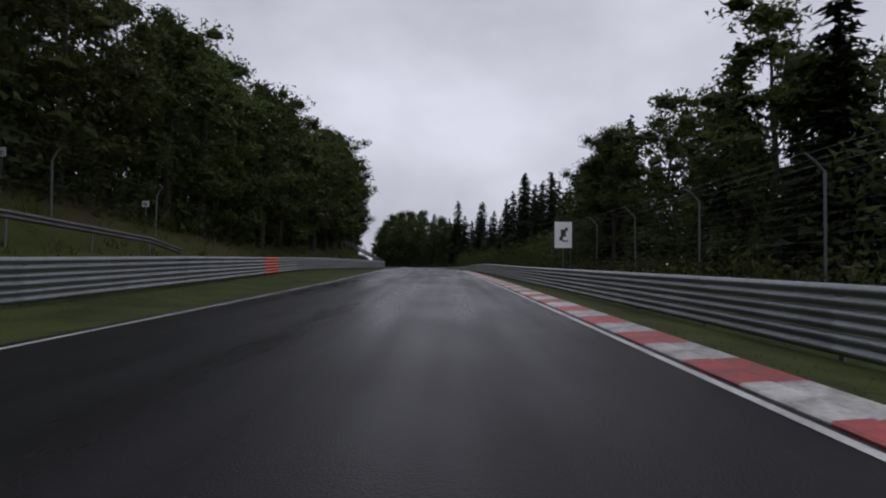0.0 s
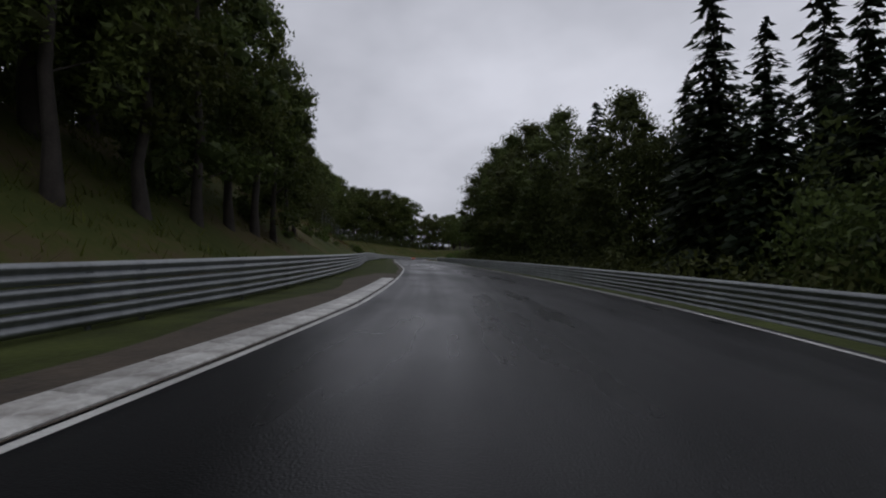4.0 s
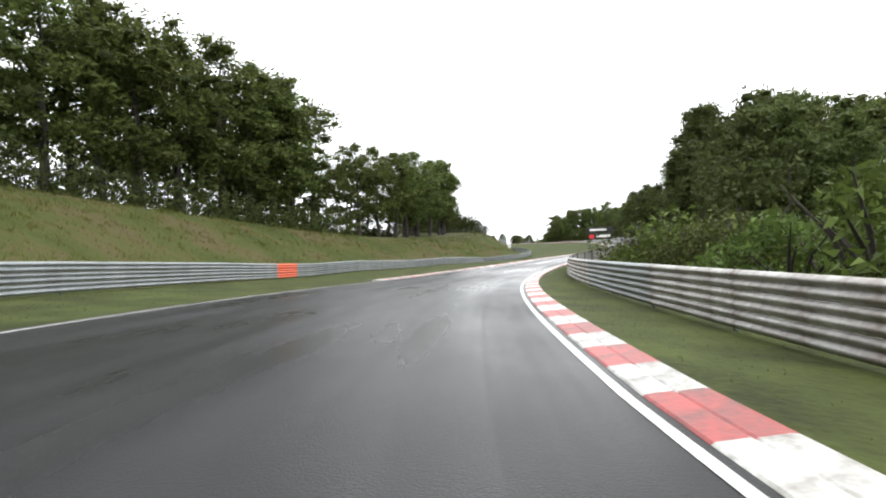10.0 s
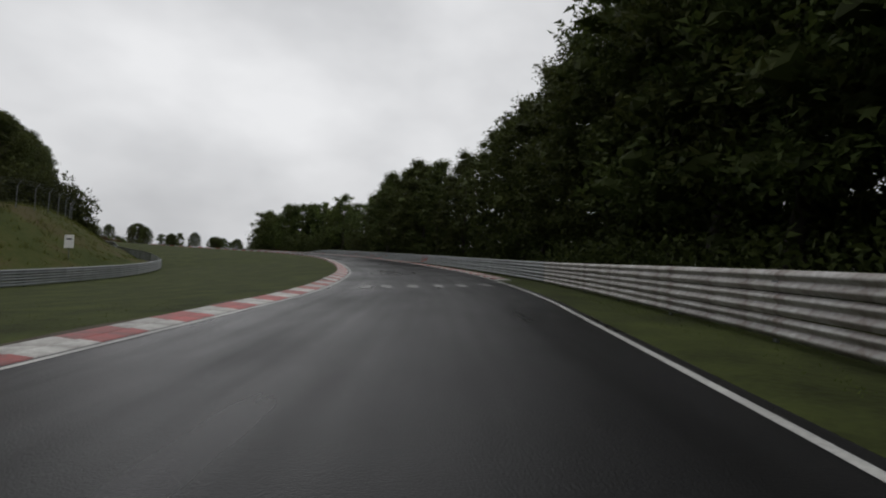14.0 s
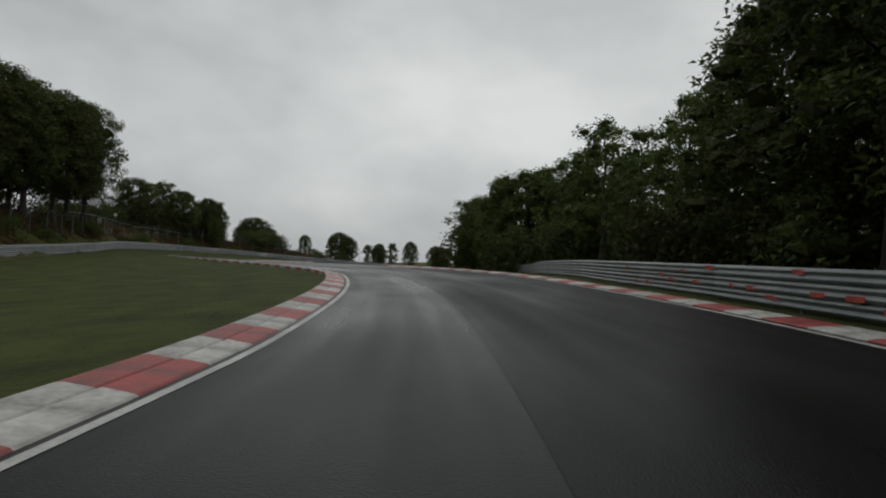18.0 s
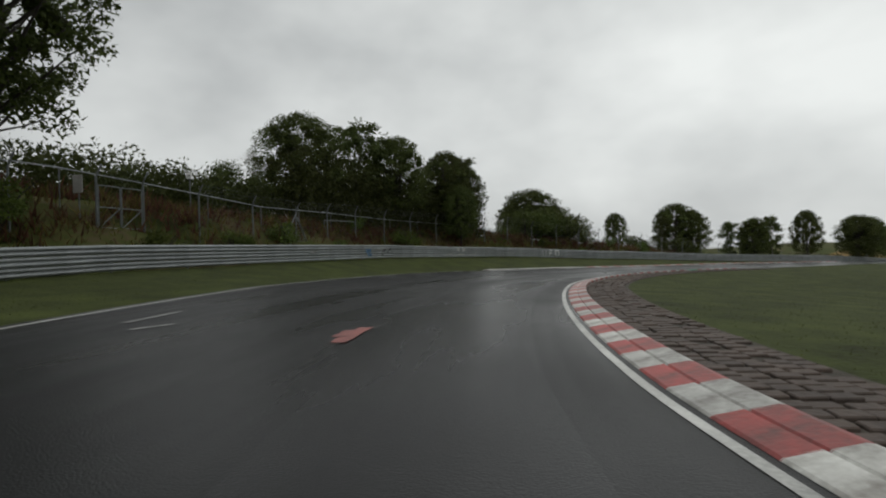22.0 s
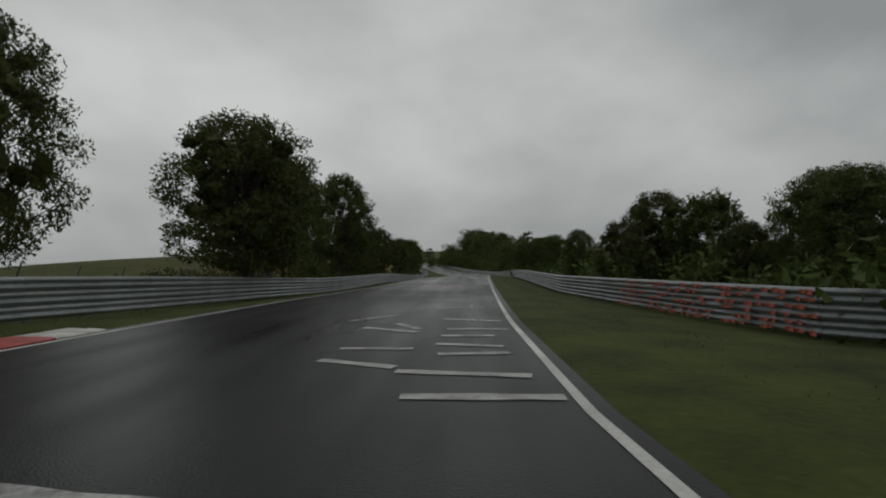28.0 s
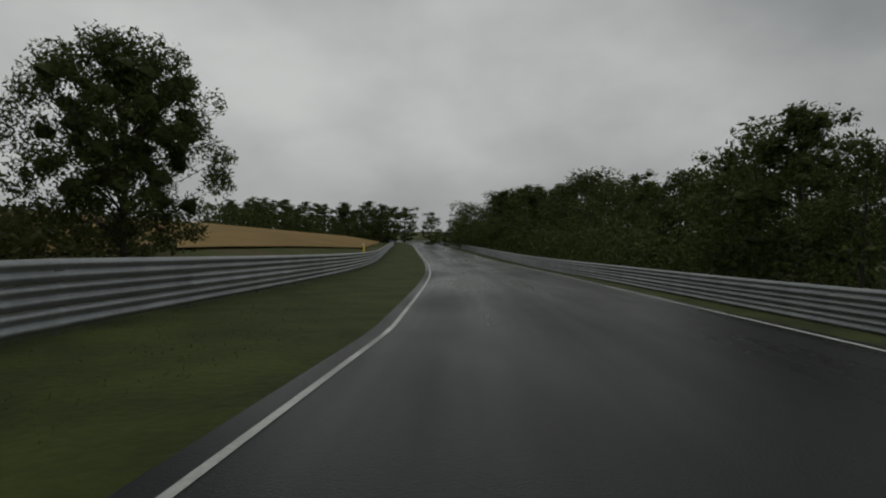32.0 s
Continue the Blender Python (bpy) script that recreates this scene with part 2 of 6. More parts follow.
M_BLUE = material("faded_blue_spray", (0.05, 0.12, 0.22), rough=0.6, var=0.6, scale=3)
M_YELLOW = material("marker_yellow", (0.75, 0.50, 0.05), rough=0.5, var=0.15)
L_OAK = leaves("oak_leaves", (0.057, 0.078, 0.024))
L_BEECH = leaves("beech_leaves", (0.074, 0.100, 0.029))
L_BIRCH = leaves("birch_leaves", (0.060, 0.078, 0.026))
L_SPRUCE = leaves("spruce_needles", (0.022, 0.033, 0.019), spread=0.2)
L_BUSH = leaves("shrub_leaves", (0.070, 0.105, 0.026))
L_GRASS = leaves("grass_blades", (0.082, 0.098, 0.024), thin=0.5)
L_DRY = leaves("dry_grass", (0.105, 0.085, 0.034), thin=0.5)

# ---- the plan: a line along the road, one unit of u to a second's drive ----
PLAN_A = [
    (-4.0, -0.79, -116.32, -3.14),
    (-2.0, -0.39, -58.16, -2.17),
    (0.0, 0.00, 0.00, -1.20),
    (1.0, 0.11, 28.90, -0.71),
    (2.0, -0.04, 54.79, -0.25),
    (2.5, -0.11, 66.36, -0.11),
    (3.0, -0.51, 77.07, 0.02),
    (3.5, -1.76, 86.40, 0.05),
    (4.5, -6.70, 108.62, 0.04),
    (5.5, -15.22, 134.89, 0.07),
    (6.5, -26.22, 163.41, 0.22),
    (7.5, -36.02, 191.07, 0.09),
    (8.5, -44.71, 217.29, -0.03),
    (9.5, -50.40, 243.00, -0.29),
    (10.5, -52.61, 267.20, -0.80),
    (11.5, -51.58, 288.73, -1.35),
    (12.5, -47.84, 306.56, -1.37),
    (13.5, -41.77, 323.68, -1.01),
    (14.5, -35.10, 341.04, -0.78),
    (15.5, -30.10, 355.59, -0.58),
    (16.5, -26.38, 371.90, -0.30),
    (17.5, -24.07, 393.91, 0.10),
]
PLAN_B = [
    (18.5, -26.08, 415.74, 0.48),
    (19.5, -31.68, 433.44, 0.76),
    (20.5, -40.70, 446.83, 0.86),
    (21.5, -50.44, 459.17, 0.94),
    (22.5, -58.68, 472.84, 0.85),
    (23.5, -64.52, 489.62, 0.59),
    (24.5, -66.12, 505.95, 0.21),
    (25.5, -63.95, 520.05, -0.13),
    (26.5, -59.27, 535.32, -0.55),
    (27.5, -52.16, 553.38, -1.03),
    (28.5, -42.82, 573.97, -1.63),
    (29.5, -31.88, 596.43, -2.46),
    (30.5, -20.35, 620.24, -3.34),
    (31.5, -9.18, 645.83, -4.59),
    (32.0, -3.90, 658.99, -5.24),
    (33.15, 8.00, 688.62, -6.42),
    (33.83, 14.10, 706.50, -6.90),
    (34.44, 19.14, 722.76, -7.05),
    (35.62, 28.87, 754.39, -7.20),
    (36.66, 37.48, 782.16, -7.42),
    (38.0, 47.50, 818.50, -7.75),
    (42.0, 70.00, 927.00, -9.20),
    (50.0, 100.00, 1147.00, -14.0),
]
PLAN = np.array(PLAN_A + PLAN_B)


def table(text):
    rows = np.array([[float(v) for v in pair.split(":")] for pair in text.split()])
    return lambda u: np.interp(u, rows[:, 0], rows[:, 1])


EDGE_L = table("-4:5.8 0:5.9 1.3:6.0 2.4:5.8 3.3:4.4 3.6:3.6 4.5:2.2 5.5:1.7 6.3:1.7 7.4:1.9 8.2:2.5 8.5:3.0 9.2:5.2 9.8:7.1 10.4:8.2 11:8.7 11.6:9.1 "
               "12.4:8.9 13:7.4 13.5:6.0 14.3:4.7 15:4.1 16.2:3.9 17.3:3.8 18.3:2.1 19.4:1.5 20.4:2.2 20.8:3.0 21.4:4.7 21.9:6.0 22.5:8.2 23:9.5 "
               "23.6:10.3 24.3:10.4 25:9.7 25.8:8.4 27:7.2 28:6.8 28.8:6.2 29.4:5.2 30.3:4.5 31.3:3.0 32.3:1.0 33.2:1.2 36:1.3 50:1.6")
EDGE_R = table("-4:2.7 0:2.7 1.3:2.4 2.3:1.9 2.7:2.1 3.2:2.9 3.6:4.2 4.5:5.2 5.5:5.2 6.3:5.0 7.4:5.0 8.2:4.3 8.5:3.9 9.2:2.7 9.6:2.0 10.2:1.4 "
               "11.4:1.05 12.4:1.0 13.3:1.4 13.6:1.9 14.2:2.6 14.8:3.2 16:3.7 17.2:4.1 17.7:4.8 18.4:5.8 19.2:6.5 19.8:6.2 20.7:5.4 21.2:3.3 21.7:2.2 "
               "22.3:1.5 23.4:0.95 24.4:1.0 25.4:1.6 26.4:2.6 27.2:2.2 27.8:1.7 28.2:1.1 28.5:1.1 29.2:1.5 30.2:2.15 31.2:3.9 31.6:4.7 32.3:5.3 33:5.6 36:5.3 50:5")
RAIL_L = table("-4:9 0.4:9.2 0.7:9.5 1.6:12 1.9:11.2 2.6:10.3 2.9:9.8 3.5:8.4 3.8:7.2 4.6:5.3 5.5:5.2 6.2:5.3 7.2:5.15 8.2:5.9 8.5:6.5 9.4:9.2 9.75:11.4 10.6:13.5 11:14.4 11.9:18 12.3:18.2 "
               "13.3:22.5 13.8:23 15.2:26 16:24 17:22 17.8:21.5 18.3:23 19:26 20:24 21:21 21.5:19.8 22.05:17.5 22.4:16 23.1:16 23.7:15.4 24.2:16.8 24.9:17.4 25.5:17.6 26:16.3 26.6:15.8 27.2:13.5 "
               "28:11.5 28.5:10.4 28.7:9.6 29.5:9.8 29.7:9.2 30.5:9.4 31.4:7.9 31.6:7.5 32.2:5.6 32.4:5.7 34:6 50:7")
RAIL_R = table("-4:5.6 0.35:5.6 1.3:5.4 2.3:4.8 3.4:6.0 3.7:6.7 4.5:8 5.5:9 6.5:9.4 7.5:8.8 8.5:8.2 9.4:6.1 10.3:4.7 11.3:3.45 12.3:3.05 13.4:3.8 14.4:5.1 15.5:6 17.4:6.75 18.5:8.9 "
               "19.2:11 19.7:15 20.1:20 21:30 21.5:34 22.5:34 23.5:31 24.5:30 26:30 27:28 27.8:25 28.1:19 28.3:12 28.45:7.7 28.6:7.1 29:6.2 29.3:5.6 30.35:6.1 31.45:8.2 32.6:9.8 34:9 50:8")
# height of the ground at the rails over the line
BASE_L = table("-4:0.1 0.4:0.08 0.7:0.15 1.7:0.14 2.6:0.02 2.9:-0.02 3.7:0.06 4.6:0.15 6.2:0.25 7.3:0.3 8.3:0.26 9.4:0.46 9.75:0.54 10.7:0.5 11.2:0.4 11.9:0.03 12.3:0 13.3:-0.9 13.8:-1.05 "
               "15.2:-2.1 16:-2.1 17:-2.2 17.8:-2.2 18.3:-1.8 20:-1.1 21.3:-0.4 22.05:0.05 22.4:0.4 22.9:1.0 23.2:1.13 23.7:1.3 24.2:1.5 25.4:1.42 26:1.1 26.6:0.95 27.3:0.5 28:0.3 28.5:0.19 28.7:0.08 "
               "29.5:-0.38 30.5:-0.42 31.4:-0.66 31.6:-0.66 31.85:-0.35 32.2:0.04 34:0 50:0")
BASE_R = table("-4:-0.1 0.3:-0.14 1.3:-0.28 2.3:-0.28 3.4:-0.48 3.7:-0.6 4.5:-0.8 6.5:-0.96 7.5:-0.79 8.5:-0.94 9.4:-0.65 10.3:-0.25 11.3:0.08 12.4:0.09 13.4:0.19 14.4:0.25 15.5:0.2 17.4:0.13 "
               "18.5:0.04 19.5:0 20.1:-0.15 21:-0.8 22:-1.6 23.5:-2.2 25:-1.4 27:-1.0 28.1:-0.8 28.45:-0.55 29.3:-0.55 30.35:-0.42 31.4:-0.42 32.6:-0.65 34:-0.5 50:-0.4")
BANK = table("-4.0:-0.012 -3.0:-0.012 -2.0:-0.012 -1.0:-0.012 0.0:-0.012 1.0:-0.006 2.0:0.012 3.0:0.027 4.0:0.032 5.0:0.038 6.0:0.041 7.0:0.037 8.0:0.038 9.0:0.040 10.0:0.032 11.0:0.009 12.0:-0.024 13.0:-0.047 14.0:-0.058 15.0:-0.059 16.0:-0.053 17.0:-0.041 18.0:-0.031 19.0:-0.029 20.0:-0.028 21.0:-0.009 22.0:0.025 23.0:0.041 24.0:0.035 25.0:0.025 26.0:0.024 27.0:0.033 28.0:0.029 29.0:0.021 30.0:0.019 31.0:-0.001 32.0:-0.013 33.0:-0.005 34.0:-0.005 35.0:-0.005 36.0:-0.005 37.0:-0.005 38.0:-0.005 39.0:-0.005 40.0:-0.005 41.0:-0.005")
HIGH_L = table("-4:6.5 0:6.5 1:6 2:5 3.5:6.5 5:7 6:7.6 7:7.4 8:6.9 8.8:6.8 9:6.7 10:7.2 11:8.2 12:8 13:6 14:5 15:5 16:5.6 17:6 18.5:5.4 20:5 21:5 22:5 22.8:4.5 23.5:3.6 24:3.2 25.5:3.1 26.5:2.7 27.3:1.2 28:-0.6 29:-2.0 31:-1.5 32:-0.3 34:1.4 36:1.8 50:2")
WIDE_L = table("-4:14 3:12 5:11 6:11 7:12 8.7:13 10:19 12:23 14:18 16:14 18:12 20:8 21:5.5 25:4.6 26.8:4.8 28:8 29:14 50:14")
SLOPE_L = table("-4:0.12 3:0.15 5:0.15 6:0.10 8:0.04 10:0.01 13:0.01 16:0.01 18:0.02 20:0.03 21:0 28:-0.04 32:-0.02 33:0.03 34.5:0.09 50:0.09")
HIGH_R = table("-4:0.8 5:0.5 8:-1 10:-1.5 13:0 17:0.6 20:0.3 24:0 28:-0.5 32:0 34:1 36:2.5 50:3")


def curve(u):
    """The line at u: place on the road and the direction to the left, by cubic pieces through the plan."""
    u = np.atleast_1d(np.asarray(u, float))
    k, x = PLAN[:, 0], PLAN[:, 1:]
    m = np.gradient(x, k, axis=0)
    i = np.clip(np.searchsorted(k, u) - 1, 0, len(k) - 2)
    h = (k[i + 1] - k[i])[:, None]
    s = ((u - k[i]) / h[:, 0])[:, None]
    c = (2 * s**3 - 3 * s * s + 1) * x[i] + (s**3 - 2 * s * s + s) * h * m[i] + (3 * s * s - 2 * s**3) * x[i + 1] + (s**3 - s * s) * h * m[i + 1]
    d = (6 * s * s - 6 * s) / h * x[i] + (3 * s * s - 4 * s + 1) * m[i] + (6 * s - 6 * s * s) / h * x[i + 1] + (3 * s * s - 2 * s) * m[i + 1]
    n = np.stack([-d[:, 1], d[:, 0]], -1)
    return c, n / np.linalg.norm(n, axis=1)[:, None]


def smooth(x):
    x = np.clip(x, 0, 1)
    return x * x * (3 - 2 * x)


def rise(u, lat):
    """Height of the ground over the line's level."""
    u, lat = np.asarray(u, float), np.asarray(lat, float)
    el, er, rl, rr = EDGE_L(u) + 0.9, EDGE_R(u) + 0.9, RAIL_L(u), RAIL_R(u)
    camber = BANK(u) * np.clip(lat, -er, el)
    to_l = np.clip((lat - el) / np.maximum(rl - 0.4 - el, 0.8), 0, 1)
    to_r = np.clip((-lat - er) / np.maximum(rr - 0.4 - er, 0.8), 0, 1)
    verge = (BASE_L(u) - BANK(u) * el) * to_l + (BASE_R(u) + BANK(u) * er) * to_r
    left = HIGH_L(u) * smooth((lat - rl - 0.8) / WIDE_L(u))
    left = left + SLOPE_L(u) * np.clip(lat - rl - WIDE_L(u) * 0.85, 0, 70)
    right = HIGH_R(u) * smooth((-lat - rr - 0.8) / 12)
    return camber + left + right + verge


def at(u, lat=0.0, up=0.0):
    c, n = curve(u)
    z = c[0, 2] + float(rise(u, lat)) + up
    return Vector((c[0, 0] + n[0, 0] * lat, c[0, 1] + n[0, 1] * lat, z))


def way(u):
    """Heading at u: the angle by which +y turns onto the line."""
    _, n = curve(u)
    return math.degrees(math.atan2(n[0, 1], n[0, 0])) - 180


US = np.arange(-4, 50.01, 0.05)
LINE, LEFT = curve(US)
ARC = np.concatenate([[0], np.cumsum(np.linalg.norm(np.diff(LINE[:, :2], axis=0), axis=1))])


def metres(u0, u1, step, lat=None):
    """Values of u from u0 to u1 that lie step metres apart, along the line or along a lateral table."""
    u = np.linspace(u0, u1, max(8, int((u1 - u0) * 60)))
    c, n = curve(u)
    if lat is not None:
        c = c[:, :2] + n * np.asarray(lat(u))[:, None]
    s = np.concatenate([[0], np.cumsum(np.linalg.norm(np.diff(c[:, :2], axis=0), axis=1))])
    return np.interp(np.arange(0, s[-1], step), s, u)


# ---- builders ----
def mesh_object(name, verts, faces, mat, parent=None, label="", smooth_shade=False):
    me = bpy.data.meshes.new(name)
    me.from_pydata([tuple(v) for v in verts], [], [tuple(int(i) for i in f) for f in faces])
    for m in mat if isinstance(mat, (list, tuple)) else [mat]:
        me.materials.append(m)
    if smooth_shade:
        me.shade_smooth()
    ob = new(name, me)
    if parent is not None:
        ob.parent = parent
    if label:
        tagged(ob, label)
    return ob


def part(name, bm, mat, parent, label=""):
    me = bpy.data.meshes.new(name)
    bm.to_mesh(me)
    bm.free()
    me.materials.append(mat)
    ob = new(name, me)
    ob.parent = parent
    if label:
        tagged(ob, label)
    return ob


def box(bm, sx, sy, sz, m=None, bevel=0.0):
    made = bmesh.ops.create_cube(bm, size=1.0, matrix=(m or Matrix()) @ Matrix.Diagonal((sx, sy, sz, 1)))
    if bevel:
        edges = list({e for v in made["verts"] for e in v.link_edges})
        bmesh.ops.bevel(bm, geom=edges, offset=bevel, segments=1, affect="EDGES")


def rod(bm, a, b, r0, r1=None, sides=8):
    a, b = Vector(a), Vector(b)
    d = b - a
    turn = d.to_track_quat("Z", "Y").to_matrix().to_4x4()
    bmesh.ops.create_cone(bm, cap_ends=True, segments=sides, radius1=r0, radius2=r1 if r1 is not None else r0, depth=d.length,
                          matrix=Matrix.Translation((a + b) / 2) @ turn)


def thing(name, label, category, m=None, group="", kind=""):
    ob = new(name)
    ob.empty_display_size = 0.2
    if m is not None:
        ob.matrix_basis = m
    return tagged(ob, label, category, group, kind)


def sweep(name, u0, u1, step, columns, mat, label, category="", kind="structure", up=0.0, follow=True):
    """A strip along the road. columns: functions of u that give the lateral place, or pairs of it and a height over the ground."""
    u = np.linspace(u0, u1, int((u1 - u0) / step) + 1)
    c, n = curve(u)
    verts, k = [], len(columns)
    for col in columns:
        lat, h = col if isinstance(col, tuple) else (col, 0.0)
        la = lat(u) if callable(lat) else np.full(len(u), float(lat))
        hh = h(u) if callable(h) else h
        z = c[:, 2] + rise(u, la) + hh + up
        verts.append(np.stack([c[:, 0] + n[:, 0] * la, c[:, 1] + n[:, 1] * la, z], -1))
    v = np.stack(verts, 1).reshape(-1, 3)
    faces = []
    for i in range(len(u) - 1):
        for j in range(k - 1):
            a = i * k + j
            faces.append((a, a + k, a + k + 1, a + 1))
    ob = mesh_object(name, v, faces, mat, smooth_shade=True)
    run = np.repeat(np.interp(u, US, ARC), k)
    side = np.stack([(col[0] if isinstance(col, tuple) else col)(u) for col in columns], 1).reshape(-1)
    loop = np.zeros(len(ob.data.loops), int)
    ob.data.loops.foreach_get("vertex_index", loop)
    ob.data.uv_layers.new(name="along").data.foreach_set("uv", np.stack([run[loop], side[loop]], -1).ravel())
    return tagged(ob, label, category, "", kind)


# ---- ground ----
def ground_height(x, y):
    """The ground at places x, y, from all stretches of the road that are near."""
    pts = np.stack([x, y], -1)
    pick = slice(0, len(US), 3)
    su, sc, sn = US[pick], LINE[pick], LEFT[pick]
    out = np.zeros(len(x))
    for i in range(0, len(x), 4000):
        p = pts[i:i + 4000]
        dx, dy = p[:, None, 0] - sc[None, :, 0], p[:, None, 1] - sc[None, :, 1]
        dist = np.sqrt(dx * dx + dy * dy)
        lat = dx * sn[None, :, 0] + dy * sn[None, :, 1]
        near = dist.min(1, keepdims=True)
        w = np.exp(-(dist - near) / (0.8 + 0.10 * near))
        h = sc[None, :, 2] + rise(np.broadcast_to(su, lat.shape), lat)
        a, b = lat - RAIL_L(su)[None, :], -lat - RAIL_R(su)[None, :]
        inside = 1 - smooth((np.maximum(a, b) - 0.6) / 2.4)
        h = h - 0.45 * inside
        out[i:i + 4000] = (w * h).sum(1) / w.sum(1)
    return out


def spaced(lo, hi, step, far):
    core = np.arange(lo, hi + step, step)
    tail = step * np.cumsum(1.35 ** np.arange(1, 30))
    tail = tail[tail < far]
    return np.concatenate([lo - tail[::-1], core, core[-1] + tail])


def terrain(x, y):
    """Height of the ground sheet: banks near the track, a falling valley on one side, hills far off."""
    x, y = np.atleast_1d(np.asarray(x, float)), np.atleast_1d(np.asarray(y, float))
    z = ground_height(x, y)
    far = np.maximum.reduce([np.abs(x) - 190, -110 - y, y - 960, np.zeros(len(x))])
    hills = np.array([noise.noise(Vector((p / 420, q / 420, 0.3))) for p, q in zip(x, y)])
    west = smooth((-x - 60) / 300) * smooth((y - 520) / 80)
    return z - 14 * west + smooth(far / 500) * (10 * hills - 3)


GX, GY = spaced(-190, 190, 4.0, 2600), spaced(-110, 960, 4.0, 2600)
gx, gy = np.meshgrid(GX, GY)
gz = terrain(gx.ravel(), gy.ravel())
nx = len(GX)
g_faces = [(j * nx + i, j * nx + i + 1, (j + 1) * nx + i + 1, (j + 1) * nx + i) for j in range(len(GY) - 1) for i in range(nx - 1)]
ground = mesh_object("ground", np.stack([gx.ravel(), gy.ravel(), gz], -1), g_faces, M_MEADOW, smooth_shade=True)
tagged(ground, "rough green and brown meadow ground with banks and distant hills", "ground", kind="structure")


def on_ground(x, y):
    return float(terrain(x, y)[0])


road = sweep("road", -4, 50, 0.04, [lambda u: -EDGE_R(u) - 0.22, lambda u: -EDGE_R(u) * 0.4 + EDGE_L(u) * 0.1, lambda u: EDGE_L(u) * 0.5, lambda u: EDGE_L(u) + 0.3],
             M_ASPHALT, "wet dark grey asphalt race track with skid marks", "road")
sweep("verge_left", -4, 50, 0.06, [lambda u: EDGE_L(u) + 0.2, lambda u: EDGE_L(u) + 0.9, lambda u: (EDGE_L(u) + RAIL_L(u)) / 2, RAIL_L, lambda u: RAIL_L(u) + 0.9, (lambda u: RAIL_L(u) + 3.0, -0.5)],
      M_GRASS, "short wet green grass verge beside the track", "verge", up=-0.02)
sweep("verge_right", -4, 50, 0.06, [(lambda u: -RAIL_R(u) - 3.0, -0.5), lambda u: -RAIL_R(u) - 0.9, lambda u: -RAIL_R(u), lambda u: -(EDGE_R(u) + RAIL_R(u)) / 2, lambda u: -EDGE_R(u) - 0.9, lambda u: -EDGE_R(u) - 0.2],
      M_GRASS, "short wet green grass verge beside the track", "verge", up=-0.02)
HALF_LINE = table("-4:0.055 28.6:0.055 30:0.042 50:0.042")
sweep("edge_line_left", -4, 50, 0.04, [lambda u: EDGE_L(u) - HALF_LINE(u), lambda u: EDGE_L(u) + HALF_LINE(u)], M_WHITE, "white painted edge line on the asphalt", "road marking", up=0.006)
sweep("edge_line_right", -4, 50, 0.04, [lambda u: -EDGE_R(u) - HALF_LINE(u), lambda u: -EDGE_R(u) + HALF_LINE(u)], M_WHITE, "white painted edge line on the asphalt", "road marking", up=0.006)

sweep("asphalt_lane", 15.9, 19.9, 0.04, [lambda u: -EDGE_R(u) + 0.1, lambda u: -EDGE_R(u) * 0.45, lambda u: -0.3 - 0.5 * smooth((u - 16) / 3)], M_ASPHALT_NEW, "darker strip of newer wet asphalt", "road", up=0.004)
sweep("asphalt_lane", 5.2, 7.6, 0.04, [lambda u: -EDGE_R(u) + 0.1, lambda u: -2.4 - 0.5 * (u - 6)], M_ASPHALT_NEW, "darker strip of newer wet asphalt", "road", up=0.004)
sweep("asphalt_lane", 20.8, 27.0, 0.04, [lambda u: -EDGE_R(u) * 0.6 + 0.3, lambda u: -EDGE_R(u) * 0.6 + 1.3 + 0.3 * np.sin(u * 3), lambda u: -EDGE_R(u) * 0.6 + 2.4], M_ASPHALT_WORN, "paler worn driving line on the asphalt", "road", up=0.004)
sweep("asphalt_lane", 8.6, 13.5, 0.04, [lambda u: -EDGE_R(u) * 0.5 + 0.5, lambda u: 1.6 + 0.0 * u, lambda u: 2.6 + 0.3 * np.sin(u * 2)], M_ASPHALT_WORN, "paler worn driving line on the asphalt", "road", up=0.004)

# ---- guard rails ----
def beam_mesh(name, mat, length=4.15):
    """One W-beam of a guard rail: a folded steel sheet, its face to -x, along y, from its lower edge up."""
    prof = [(0.0, 0.0), (-0.012, 0.012), (-0.075, 0.05), (-0.083, 0.075), (-0.075, 0.10), (-0.022, 0.138), (-0.016, 0.155), (-0.022, 0.172),
            (-0.075, 0.21), (-0.083, 0.235), (-0.075, 0.26), (-0.012, 0.298), (0.0, 0.31)]
    verts, faces, k = [], [], len(prof)
    for y in (-length / 2, length / 2):
        verts += [(x, y, z) for x, z in prof] + [(x + 0.006, y, z) for x, z in prof]
    for i in range(k - 1):
        faces.append((i, i + 1, 2 * k + i + 1, 2 * k + i))
        faces.append((k + i + 1, k + i, 3 * k + i, 3 * k + i + 1))
    faces += [(0, 2 * k, 3 * k, k), (k - 1, 2 * k - 1, 4 * k - 1, 3 * k - 1)]
    me = bpy.data.meshes.new(name)
    me.from_pydata(verts, [], faces)
    me.materials.append(mat)
    me.shade_smooth()
    return me


def post_mesh(name, mat, h):
    bm = bmesh.new()
    box(bm, 0.05, 0.10, h, Matrix.Translation((0.035, 0, h / 2 - 0.25)))
    box(bm, 0.012, 0.16, 0.05, Matrix.Translation((-0.02, 0, h - 0.4)))
    me = bpy.data.meshes.new(name)
    bm.to_mesh(me)
    bm.free()
    me.materials.append(mat)
    return me


